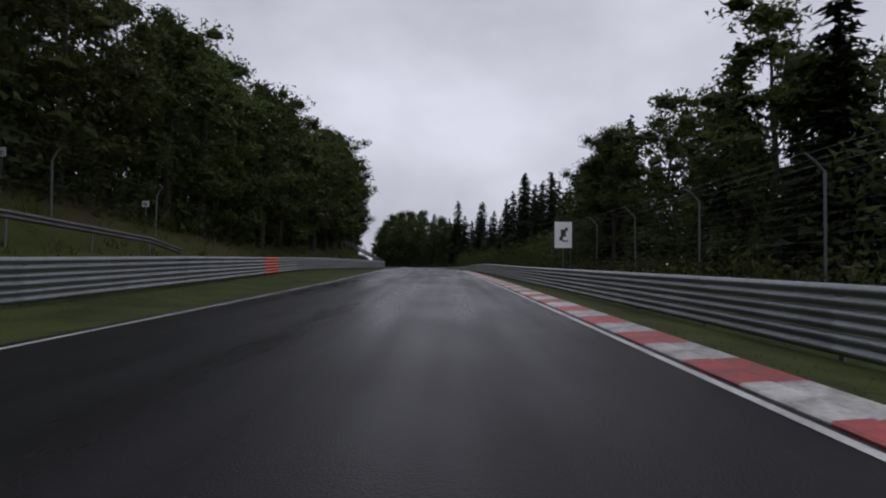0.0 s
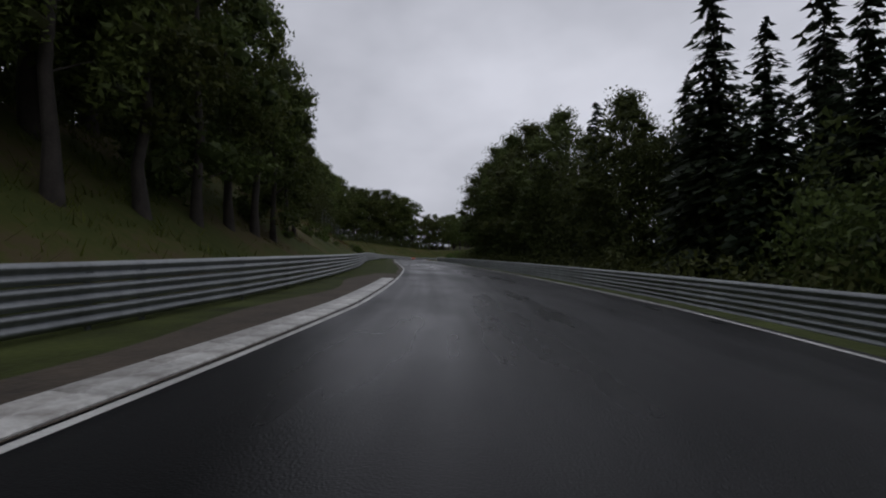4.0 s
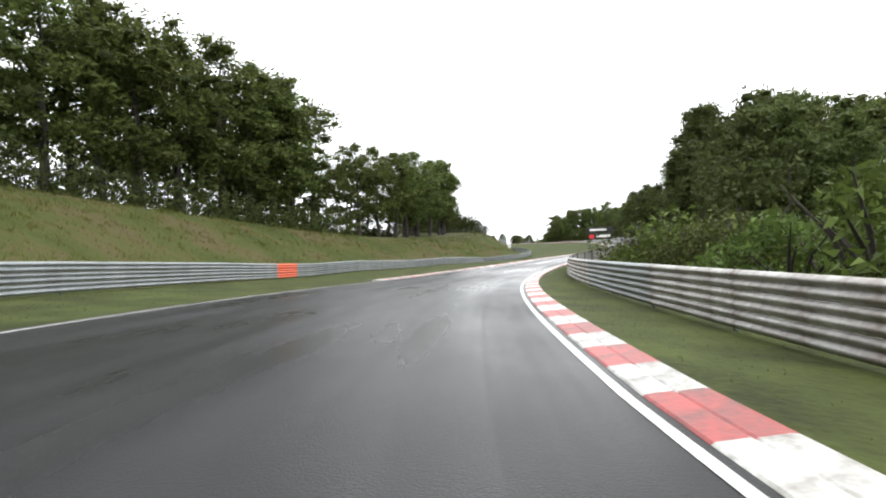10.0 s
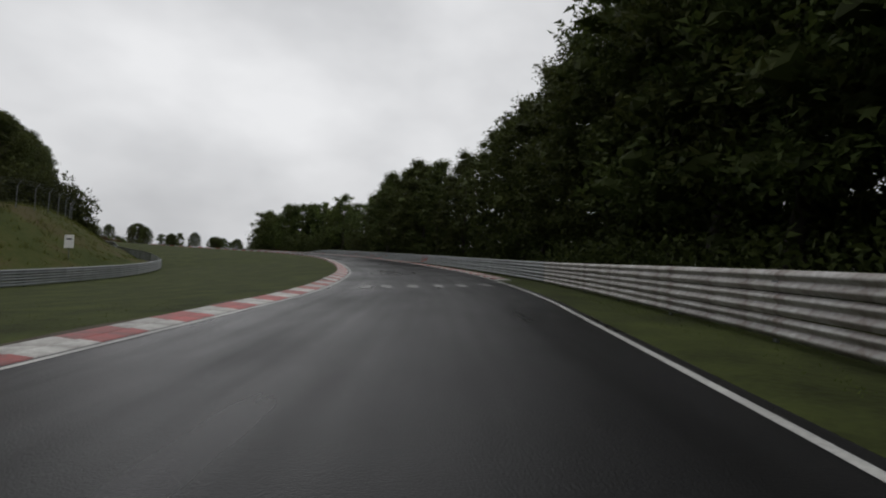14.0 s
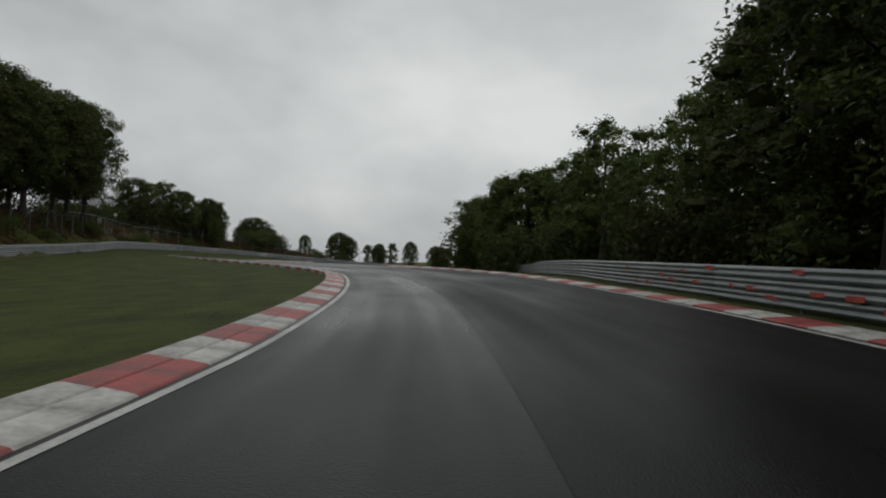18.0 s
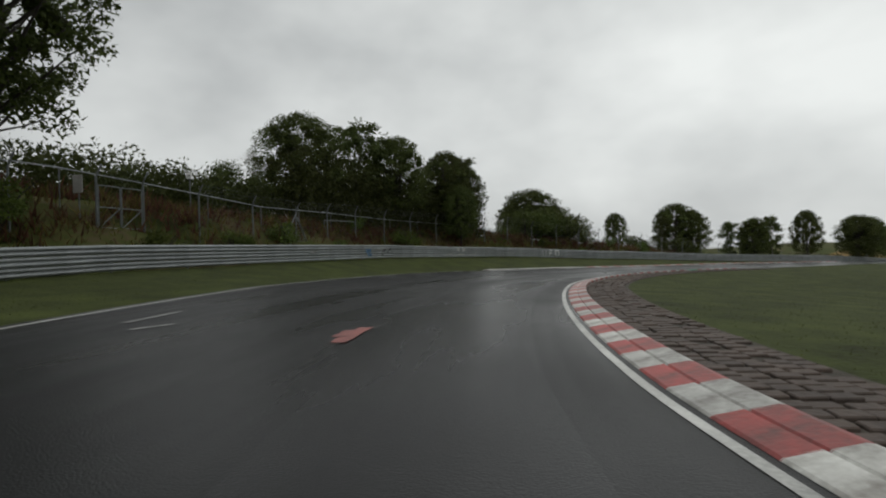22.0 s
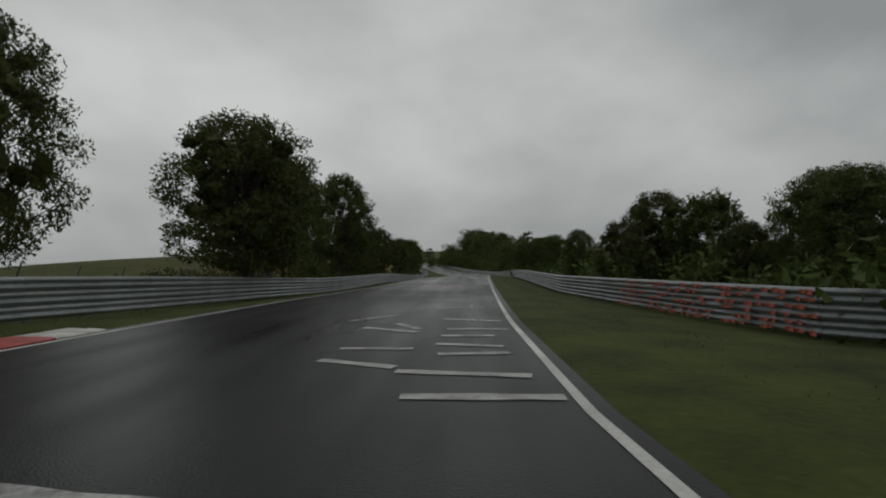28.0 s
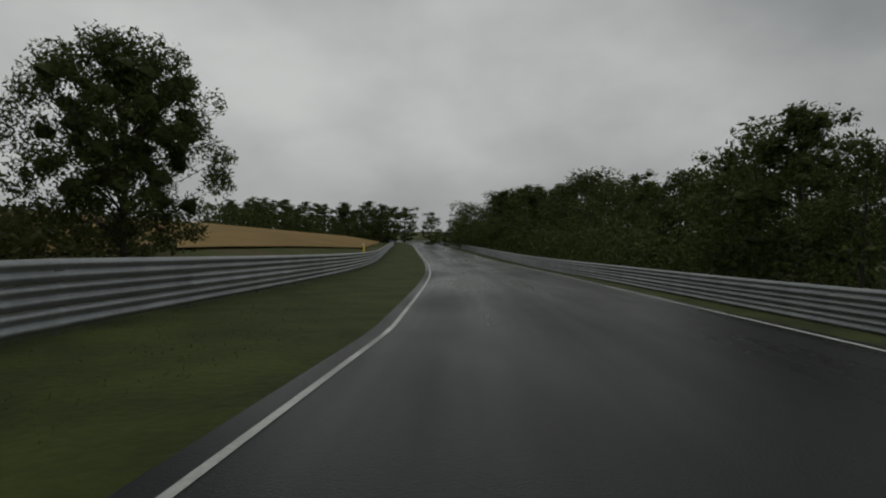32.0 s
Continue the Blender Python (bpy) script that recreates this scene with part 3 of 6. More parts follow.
BEAM_DULL = beam_mesh("beam_shaded_weathered", M_DULL)
BEAM, BEAM_OLD, BEAM_ORANGE = beam_mesh("beam", M_STEEL), beam_mesh("beam_stained", M_RUST), beam_mesh("beam_orange", M_ORANGE)
RAIL_POST = post_mesh("post", M_POST, 1.28)


def guard_rail(u0, u1, side, label, table_lat, old=(), orange=(), beams=3, low=0.05):
    """A run of stacked W-beams on posts. side: 1 on the left of the track, -1 on the right."""
    us = [*metres(u0, u1, 4.0, lambda u: side * table_lat(u)), u1]
    base = at(us[0], side * float(table_lat(us[0])))
    rail = thing("guard_rail", label, "guard rail", Matrix.Translation(base), "guard rails along the track")
    places = [at(u, side * float(table_lat(u))) for u in us]
    for i in range(len(us) - 1):
        a, b, u = places[i], places[i + 1], us[i]
        d = b - a
        turn = Matrix.Rotation(math.atan2(-d.x, d.y), 4, "Z") @ Matrix.Rotation(math.atan2(d.z, math.hypot(d.x, d.y)), 4, "X")
        face = Matrix.Rotation(math.pi, 4, "Z") if side > 0 else Matrix()
        for k in range(beams):
            me = BEAM
            if any(p <= u < q for p, q in old):
                me = BEAM_OLD
            if any(p <= u < q for p, q in orange):
                me = BEAM_ORANGE
            ob = new("beam", me)
            ob.parent = rail
            ob.matrix_basis = Matrix.Translation((a + b) / 2 - base) @ turn @ face @ Matrix.Translation((0.004 * (i % 2), 0, low + 0.345 * k)) @ Matrix.Diagonal((1, max(d.length, 0.2) / 4.0, 1.07, 1))
        post = new("post", RAIL_POST)
        post.parent = rail
        post.matrix_basis = Matrix.Translation(a - base) @ turn @ face
    return rail


guard_rail(-4, 4.4, 1, "grey galvanised triple guard rail beside the verge, one orange section", RAIL_L, orange=((1.0, 1.13),))
guard_rail(4.4, 15.4, 1, "grey galvanised triple guard rail below a grassy bank, one orange section", RAIL_L, orange=((11.4, 11.58),))
guard_rail(15.4, 21.4, 1, "grey galvanised triple guard rail behind a wide grass run-off", RAIL_L)
RAIL_MARKED = guard_rail(21.4, 28.2, 1, "grey galvanised triple guard rail with faded white paint marks", RAIL_L)
guard_rail(28.2, 48, 1, "grey galvanised triple guard rail above a falling field", RAIL_L)
guard_rail(-4, 4.6, -1, "dark grey galvanised triple guard rail beside the kerb", RAIL_R)
guard_rail(4.6, 10.6, -1, "grey galvanised triple guard rail in front of trees", RAIL_R, old=((9.9, 10.6),))
guard_rail(10.6, 15.6, -1, "grey triple guard rail streaked with rust and soot", RAIL_R, old=((10.9, 15.6),))
RAIL_TAGGED = guard_rail(15.6, 20.0, -1, "grey triple guard rail sprayed with red graffiti strokes", RAIL_R)
guard_rail(20.0, 27.4, -1, "grey galvanised triple guard rail far behind the infield grass", RAIL_R)
RAIL_RED = guard_rail(27.4, 48, -1, "grey galvanised triple guard rail, partly sprayed faded red", RAIL_R)


def spray(rail, side, table_lat, marks, mat):
    """Paint strokes on the face of a rail: marks are u, height, length along the rail and height of the stroke."""
    base = rail.matrix_basis.translation
    for u, up, ln, tall in marks:
        lat = side * (float(table_lat(u)) - 0.095)
        p, q = at(u, lat, up), at(u + 0.02, lat, up)
        d = q - p
        bm = bmesh.new()
        box(bm, 0.006, ln, tall)
        ob = part("paint_stroke", bm, mat, rail)
        ob.matrix_basis = Matrix.Translation(p - base) @ Matrix.Rotation(math.atan2(-d.x, d.y), 4, "Z")


srnd = random.Random(5)
W3 = (0.12, 0.28, 0.47, 0.63, 0.81, 0.97)
spray(RAIL_TAGGED, -1, RAIL_R, [(17.38 + 0.022 * (k // 3), W3[1 + (k * 2 + k // 3) % 5], 0.12 + 0.25 * (k % 2), 0.13) for k in range(18)], M_SPRAY)
spray(RAIL_TAGGED, -1, RAIL_R, [(18.2 + 0.045 * k + srnd.uniform(0, 0.02), srnd.choice(W3[1:]), srnd.uniform(0.12, 0.5), 0.12) for k in range(20)], M_SPRAY)
spray(RAIL_RED, -1, RAIL_R, [(28.50 + 0.0155 * k + srnd.uniform(-0.006, 0.006), h + srnd.uniform(-0.02, 0.02), srnd.uniform(0.15, 0.42), srnd.uniform(0.06, 0.12)) for k in range(28) for h in W3 if srnd.random() < 0.72 + 0.25 * math.sin(k * 1.1)], M_FADED)
spray(RAIL_RED, -1, RAIL_R, [(28.96 + 0.012 * k, 0.85, 0.12, 0.24) for k in range(4)], M_CHALK)
for k in range(4):
    v = 25.521 + 0.058 * k
    spray(RAIL_MARKED, 1, RAIL_L, [(v, 0.60, 0.12, 0.72), (v + 0.016, 0.90 - 0.6 * (k == 1), 0.5, 0.12)] + ([(v + 0.03, 0.62, 0.12, 0.6)] if k in (1, 3) else [(v + 0.014, 0.60, 0.4, 0.12)]), M_SIGN)
spray(RAIL_MARKED, 1, RAIL_L, [(25.15 + 0.055 * k, 0.63 if k % 2 else 0.3, 0.4, 0.12) for k in range(5)], M_CHALK)
spray(RAIL_MARKED, 1, RAIL_L, [(23.97, 0.63, 0.75, 0.28), (23.98, 0.33, 0.6, 0.22)], M_BLUE)
spray(RAIL_MARKED, 1, RAIL_L, [(24.09 + 0.019 * k, 0.62 + 0.12 * math.sin(k * 2.6), 0.16 + 0.2 * (k % 3 == 0), 0.12) for k in range(7)] + [(24.08, 0.3, 0.4, 0.1)], M_BLACK)
spray(RAIL_MARKED, 1, RAIL_L, [(24.71, 0.80, 0.5, 0.34), (24.76, 0.80, 0.5, 0.34), (24.62, 0.3, 1.2, 0.14), (24.72, 0.3, 1.6, 0.14), (24.83, 0.3, 1.2, 0.14)], M_WHITE)
spray(RAIL_MARKED, 1, RAIL_L, [(23.6 + 0.17 * k + srnd.uniform(0, 0.08), srnd.choice(W3[2:]), srnd.uniform(0.2, 0.7), 0.12) for k in range(9)], M_CHALK)
spray(RAIL_MARKED, 1, RAIL_L, [(26.3 + 0.04 * k, 0.6, 0.16, 0.5) for k in range(5)], M_CHALK)

def sloping_rail(a, b, label):
    """A single rail that runs down the bank, on posts set in the slope. a, b: u, lateral, height over the road."""
    ca, cb = curve(a[0])[0][0, 2], curve(b[0])[0][0, 2]
    p, q = at(a[0], a[1]), at(b[0], b[1])
    p.z, q.z = ca + a[2], cb + b[2]
    root = thing("hand_rail", label, "rail", Matrix.Translation(p))
    bm = bmesh.new()
    rod(bm, (0, 0, 0), q - p, 0.04)
    part("rail_tube", bm, M_DULL, root)
    for k in range(3):
        m = p.lerp(q, (0.02, 0.42, 0.98)[k])
        bm = bmesh.new()
        rod(bm, m - p, Vector((m.x, m.y, min(on_ground(m.x, m.y), m.z - 0.3) - 0.3)) - p, 0.045)
        part("post", bm, M_POST, root)


def tube_rail(u0, u1, lat, up, label):
    """Thin tubes along the bank on slim posts. up: height over the ground as a function of u."""
    us = metres(u0, u1, 4.4, lat)
    tops = []
    for u in us:
        q = at(u, float(lat(u)))
        q.z = on_ground(q.x, q.y) + float(up(u))
        tops.append(q)
    root = thing("tube_rail", label, "rail", Matrix.Translation(tops[0]))
    for k, p in enumerate(tops):
        bm = bmesh.new()
        rod(bm, p - tops[0] - Vector((0, 0, float(up(us[k])) + 0.3)), p - tops[0], 0.03, sides=6)
        part("post", bm, M_POST, root)
        if k:
            bm = bmesh.new()
            rod(bm, tops[k - 1] - tops[0], p - tops[0], 0.032, sides=6)
            part("tube", bm, M_STEEL, root)


def bank_rail(spots, beams, label):
    """A guard rail on a slope. spots: u, lateral and the rail's top over the road's level."""
    tops = []
    for u, lat, up in spots:
        q = at(u, lat)
        q.z = curve(u)[0][0, 2] + up
        tops.append(q)
    rail = thing("guard_rail", label, "guard rail", Matrix.Translation(tops[0]), "guard rails along the track")
    for a, b in zip(tops, tops[1:]):
        n = max(1, round((b - a).length / 4))
        for k in range(n):
            p, q = a.lerp(b, k / n), a.lerp(b, (k + 1) / n)
            d = q - p
            turn = Matrix.Rotation(math.atan2(-d.x, d.y), 4, "Z") @ Matrix.Rotation(math.atan2(d.z, math.hypot(d.x, d.y)), 4, "X")
            for j in range(beams):
                ob = new("beam", BEAM_DULL)
                ob.parent = rail
                ob.matrix_basis = Matrix.Translation((p + q) / 2 - tops[0]) @ turn @ Matrix.Rotation(math.pi, 4, "Z") @ Matrix.Translation((0, 0, -0.31 - 0.345 * j)) @ Matrix.Diagonal((1, d.length / 4, 1, 1))
            foot = min(on_ground(p.x, p.y), p.z - 0.5) - 0.3
            bm = bmesh.new()
            rod(bm, p - tops[0] + Vector((0, 0, -0.02)), Vector((p.x, p.y, foot)) - tops[0], 0.05)
            part("post", bm, M_POST, rail)
    return rail


bank_rail([(-0.3, 14.2, 3.3), (0.58, 14.0, 2.64), (0.88, 14.1, 2.12), (0.99, 14.1, 1.63)], 1, "old single guard rail along the crest of the bank")
bank_rail([(3.72, 17.0, 6.3), (3.76, 13.5, 4.5), (3.80, 7.3, 1.3)], 2, "old double guard rail running down the bank")
tube_rail(22.7, 25.6, lambda u: RAIL_L(u) + 5.0, lambda u: np.interp(u, (23, 24, 24.6, 25.6), (1.5, 1.4, 1.1, 0.7)), "thin grey tube rail along the crest of the bank")
tube_rail(24.02, 24.4, lambda u: RAIL_L(u) + 4.8, lambda u: 0.85 + 0 * u, "short low grey tube rail on the bank")
sloping_rail((4.0, 15.0, 8.2), (4.25, 9.5, 3.6), "grey tube rail running down the bank")

# ---- kerbs ----
def kerb_mesh(name, mat, length, width, high):
    """A kerb block: laid low at the track, rising outwards; the track lies to +x."""
    w, l = width / 2, length / 2 - 0.012
    prof = [(w, -0.06), (w, 0.012), (w * 0.92, 0.03), (w * 0.1, 0.02 + high * 0.55), (0.0, high * 0.5), (-w * 0.08, high * 0.75), (-w * 0.8, high * 1.1), (-w, high), (-w, -0.06)]
    k = len(prof)
    verts = [(x, y, z) for y in (-l, l) for x, z in prof]
    faces = [(i, (i + 1) % k, k + (i + 1) % k, k + i) for i in range(k)] + [tuple(range(k - 1, -1, -1)), tuple(range(k, 2 * k))]
    me = bpy.data.meshes.new(name)
    me.from_pydata(verts, [], faces)
    me.materials.append(mat)
    return me


def kerb(u0, u1, side, label, width=0.9, length=1.2, high=0.06, green=(), white_only=()):
    tab = EDGE_L if side > 0 else EDGE_R
    lat = lambda u: side * (tab(u) + 0.14 + width / 2)
    us = metres(u0, u1, length, lat)
    base = at(us[0], float(lat(us[0])))
    k = thing("kerb", label, "kerb", Matrix.Translation(base), "painted kerbs of the track", "structure")
    red, white = kerb_mesh("kerb_block", M_KRED, length + 0.04, width, high), kerb_mesh("kerb_block", M_KWHITE, length + 0.04, width, high)
    grn = kerb_mesh("kerb_block", M_KGREEN, length + 0.04, width, high)
    for i in range(len(us) - 1):
        a, b = at(us[i], float(lat(us[i]))), at(us[i + 1], float(lat(us[i + 1])))
        d = b - a
        turn = Matrix.Rotation(math.atan2(-d.x, d.y), 4, "Z") @ Matrix.Rotation(math.atan2(d.z, math.hypot(d.x, d.y)), 4, "X")
        flip = Matrix.Rotation(math.pi, 4, "Z") if side < 0 else Matrix()
        me = red if i % 2 else white
        if any(p <= us[i] < q for p, q in green):
            me = grn
        if any(p <= us[i] < q for p, q in white_only):
            me = white
        ob = new("kerb_block", me)
        ob.parent = k
        ob.matrix_basis = Matrix.Translation((a + b) / 2 - base) @ turn @ (flip if side < 0 else Matrix())
    return k


kerb(-3, 2.2, -1, "low kerb of red and white painted concrete blocks", width=0.68, white_only=((2.02, 2.2),))
kerb(3.62, 5.0, 1, "low kerb of worn grey-white blocks, one red", width=0.55, white_only=((3.7, 5.0),))
kerb(8.5, 12.55, -1, "low kerb of red and white painted concrete blocks", width=0.58)
kerb(11.6, 15.62, 1, "low kerb of worn red and white blocks", width=0.75)
kerb(15.6, 20.35, -1, "low kerb of worn red and white blocks along the outside", width=0.68)
kerb(15.6, 21.5, 1, "raised kerb of red and white painted blocks at the apex", width=0.72, high=0.10)
kerb(21.05, 25.9, -1, "raised kerb of red and white blocks, one stretch sprayed green", width=0.58, length=0.85, high=0.09, green=((25.17, 25.27),))
kerb(24.45, 28.45, 1, "low exit kerb of red and white painted blocks", width=0.8, white_only=((24.4, 25.3),))

# ---- trees ----
rnd = np.random.default_rng(7)


def clump_leaves(centres, radii, per, size, rng, flat=0.85):
    """Small leaf sprays round each centre: tilted pointed leaves, thicker at the outside."""
    c = np.repeat(np.asarray(centres), per, 0)
    r = np.repeat(np.asarray(radii), per)
    n = len(c)
    d = rng.normal(size=(n, 3))
    d /= np.linalg.norm(d, axis=1)[:, None]
    p = c + d * (r * rng.uniform(0.22, 1.0, n) ** 0.6 * rng.uniform(0.9, 1.1, n))[:, None] * np.array([1, 1, flat])
    a = rng.normal(size=(n, 3)) + d * 0.6
    a /= np.linalg.norm(a, axis=1)[:, None]
    b = np.cross(a, rng.normal(size=(n, 3)))
    b /= np.linalg.norm(b, axis=1)[:, None]
    s = (size * rng.uniform(0.55, 1.35, n))[:, None]
    v = np.stack([p - a * s * 0.5 - b * s * 0.26, p - a * s * 0.3 + b * s * 0.34, p + a * s * 0.62], 1).reshape(-1, 3)
    return v, np.arange(len(v)).reshape(-1, 3)


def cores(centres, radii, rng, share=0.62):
    """Crown filler: a rough many-sided lump inside each leaf clump, its darker tone standing in for inner shade."""
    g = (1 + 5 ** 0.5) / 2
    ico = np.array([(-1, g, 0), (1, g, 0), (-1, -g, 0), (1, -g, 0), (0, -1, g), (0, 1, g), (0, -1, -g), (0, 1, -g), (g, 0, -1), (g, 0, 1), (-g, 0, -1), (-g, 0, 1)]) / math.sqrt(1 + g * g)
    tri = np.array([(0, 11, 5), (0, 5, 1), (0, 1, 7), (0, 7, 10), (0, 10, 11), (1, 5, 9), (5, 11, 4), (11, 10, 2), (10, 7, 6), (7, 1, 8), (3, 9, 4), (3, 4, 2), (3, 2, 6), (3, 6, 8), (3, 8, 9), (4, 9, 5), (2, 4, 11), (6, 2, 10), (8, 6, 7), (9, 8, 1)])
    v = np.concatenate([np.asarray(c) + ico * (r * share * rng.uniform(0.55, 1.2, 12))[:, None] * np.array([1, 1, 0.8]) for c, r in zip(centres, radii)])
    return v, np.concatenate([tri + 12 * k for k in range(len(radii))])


def tube(verts, faces, pts, radii, sides=7):
    """A bent tapering limb through the points, added to lists."""
    first = len(verts)
    for p, r in zip(pts, radii):
        for k in range(sides):
            a = 2 * math.pi * k / sides
            verts.append((p[0] + r * math.cos(a), p[1] + r * math.sin(a), p[2]))
    for i in range(len(pts) - 1):
        for k in range(sides):
            a, b = first + i * sides + k, first + i * sides + (k + 1) % sides
            faces.append((a, b, b + sides, a + sides))


def tree(kind, label, h, spread, seed, leaf, bark=None, clumps=34, per=60, low=0.3, size=0.5, full=0.65, stems=1, ragged=0.25):
    """A broad-leaved tree 'h' high: trunk, limbs and a crown of leaf clumps that leaves gaps."""
    rng = np.random.default_rng(seed)
    root = thing(kind, label, "tree", None, "trees along the track")
    verts, faces, tips = [], [], []
    for s in range(stems):
        off = np.array([rng.uniform(-1, 1), rng.uniform(-1, 1), 0]) * (0.12 * spread * (stems > 1))
        lean = rng.uniform(-0.02, 0.02, 2) * h
        n = 7
        tr = [off + np.array([lean[0] * (k / n) ** 1.5, lean[1] * (k / n) ** 1.5, -0.4 + (0.86 * h + 0.4) * k / n]) + np.r_[rng.normal(size=2) * 0.006 * h * (k > 0), 0] for k in range(n + 1)]
        r0 = 0.016 * h / math.sqrt(stems)
        tube(verts, faces, tr, [r0 * (1.35 if k == 0 else 1 - 0.88 * k / n) for k in range(n + 1)])
        for b in range(12):
            f = rng.uniform(low + 0.02, 0.86)
            i = min(int(f / 0.86 * n), n - 1)
            st = tr[i] + (tr[i + 1] - tr[i]) * (f / 0.86 * n - i)
            ang, ln = rng.uniform(0, 2 * math.pi), spread * rng.uniform(0.55, 0.95) * (1.1 - 0.5 * f)
            en = st + np.array([math.cos(ang) * ln, math.sin(ang) * ln, ln * rng.uniform(0.2, 0.6)])
            mid = (st + en) / 2 + np.array([0, 0, 0.08 * ln])
            rb = r0 * 0.42 * (1.1 - f)
            tube(verts, faces, [st, mid, en], [rb, rb * 0.65, rb * 0.2], 5)
            tips += [en, mid]
    cs, rs = [], []
    for t in tips[: clumps // 3]:
        cs.append(t)
        rs.append(spread * rng.uniform(0.20, 0.30))
    while len(cs) < clumps:
        ang, v = rng.uniform(0, 2 * math.pi), rng.uniform(0, 1)
        wide = (1 - abs(2 * v - 0.85) ** 2.4 * (0.95 if v > 0.42 else 0.6)) if v < 0.97 else 0.2
        r = spread * max(0.1, wide) * rng.uniform(0.25, 1.0) ** 0.5 * (1 - ragged * rng.uniform(0, 1)) * 0.92
        cs.append(np.array([math.cos(ang) * r, math.sin(ang) * r, h * (low + (0.93 - low) * v)]))
        rs.append(spread * rng.uniform(0.17, 0.30))
    v, f = clump_leaves(np.array(cs), rs, per, size, rng)
    mesh_object("trunk", verts, faces, bark or M_BARK, root, smooth_shade=True)
    mesh_object("crown", v, f, leaf, root)
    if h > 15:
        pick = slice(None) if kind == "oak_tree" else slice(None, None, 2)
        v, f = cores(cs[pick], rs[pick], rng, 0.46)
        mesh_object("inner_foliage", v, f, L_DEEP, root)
    return root


def grown_tree(kind, label, h, spread, seed, leaf, bark=None, low=0.3, limbs=16, forks=8, twigs=6, leaves=24, size=0.15, droop=0.0, ragged=0.2, twig=0.75, peak=0.42, up=0.5):
    """A tree grown limb by limb: limbs fork into boughs, boughs into twigs, and leaves stand along every twig."""
    rng = np.random.default_rng(seed)
    root = thing(kind, label, "tree", None, "trees along the track")
    verts, faces = [], []
    n = 6
    trunk = np.array([[0.012 * h * math.sin(k * 1.3 + seed), 0.012 * h * math.cos(k * 1.7 + seed), -0.4 + (0.9 * h + 0.4) * k / n] for k in range(n + 1)])
    trunk[:2, :2] = 0
    r0 = 0.017 * h
    tube(verts, faces, trunk, [r0 * (1.4 if k == 0 else 1 - 0.9 * k / n) for k in range(n + 1)])
    bp, bd, bl = [], [], []
    for b in range(limbs):
        f = low + (0.9 - low) * ((b + 0.5) / limbs) ** 0.9
        v = (f - low) / (1 - low)
        ang = b * 2.4 + rng.uniform(-0.4, 0.4)
        reach = spread * max(0.18, 1 - abs(v - peak) ** 1.8 * (2.0 if v > peak else 2.6)) * (1 - ragged * rng.uniform(0, 1))
        st = np.array([np.interp(f * h, trunk[:, 2], trunk[:, 0]), np.interp(f * h, trunk[:, 2], trunk[:, 1]), f * h])
        rise = reach * (rng.uniform(0.1, 0.35) + up * v)
        en = st + np.array([math.cos(ang) * reach, math.sin(ang) * reach, rise])
        en[2] = min(en[2], h * 0.97)
        mid = st * 0.5 + en * 0.5 + np.array([0, 0, 0.1 * reach])
        rb = r0 * 0.45 * (1.1 - f)
        tube(verts, faces, [st, mid, en], [rb, rb * 0.6, rb * 0.15], 5)
        for j in range(forks):
            q = 0.22 + 0.78 * (j + rng.uniform(0, 1)) / forks
            p = (1 - q) ** 2 * st + 2 * q * (1 - q) * mid + q * q * en
            d = (en - st) / np.linalg.norm(en - st) * 0.8 + rng.normal(size=3) * 0.6
            d[2] = d[2] * 0.7 + 0.15 - droop
            ln = reach * rng.uniform(0.28, 0.48)
            e = p + d / np.linalg.norm(d) * ln
            tube(verts, faces, [p, e], [rb * 0.3, rb * 0.08], 4)
            for w in range(twigs):
                bp.append(p + (e - p) * (w + 1) / twigs)
                g = d / np.linalg.norm(d) * 0.7 + rng.normal(size=3) * 0.65 - np.array([0, 0, droop])
                bd.append(g / np.linalg.norm(g))
                bl.append(twig * rng.uniform(0.6, 1.2))
    for w in range(twigs * 8):
        bp.append(trunk[-1] + np.array([*(rng.normal(size=2) * 0.1 * spread), 0.04 * h - 0.2 * h * rng.uniform(0, 1)]))
        g = rng.normal(size=3) * 0.6 + np.array([0, 0, 0.7])
        bd.append(g / np.linalg.norm(g))
        bl.append(twig * rng.uniform(0.8, 1.4))
    m = len(bp) * leaves
    d = np.repeat(np.array(bd), leaves, 0)
    f = rng.uniform(0, 1, m)
    p = np.repeat(np.array(bp), leaves, 0) + d * (np.repeat(np.array(bl), leaves) * f)[:, None] + rng.normal(size=(m, 3)) * (0.14 * twig * (1.1 - 0.8 * f))[:, None]
    p[:, 2] -= droop * f * twig * 0.5
    a = d * 0.8 + rng.normal(size=(m, 3)) * 0.6
    a /= np.linalg.norm(a, axis=1)[:, None]
    b = np.cross(a, rng.normal(size=(m, 3)))
    b /= np.linalg.norm(b, axis=1)[:, None]
    s = (size * rng.uniform(0.6, 1.3, m))[:, None]
    v = np.stack([p - a * s * 0.5 - b * s * 0.28, p - a * s * 0.3 + b * s * 0.36, p + a * s * 0.62], 1).reshape(-1, 3)
    mesh_object("trunk", verts, faces, bark or M_BARK, root, smooth_shade=True)
    mesh_object("crown", v, np.arange(3 * m).reshape(-1, 3), leaf, root)
    return root


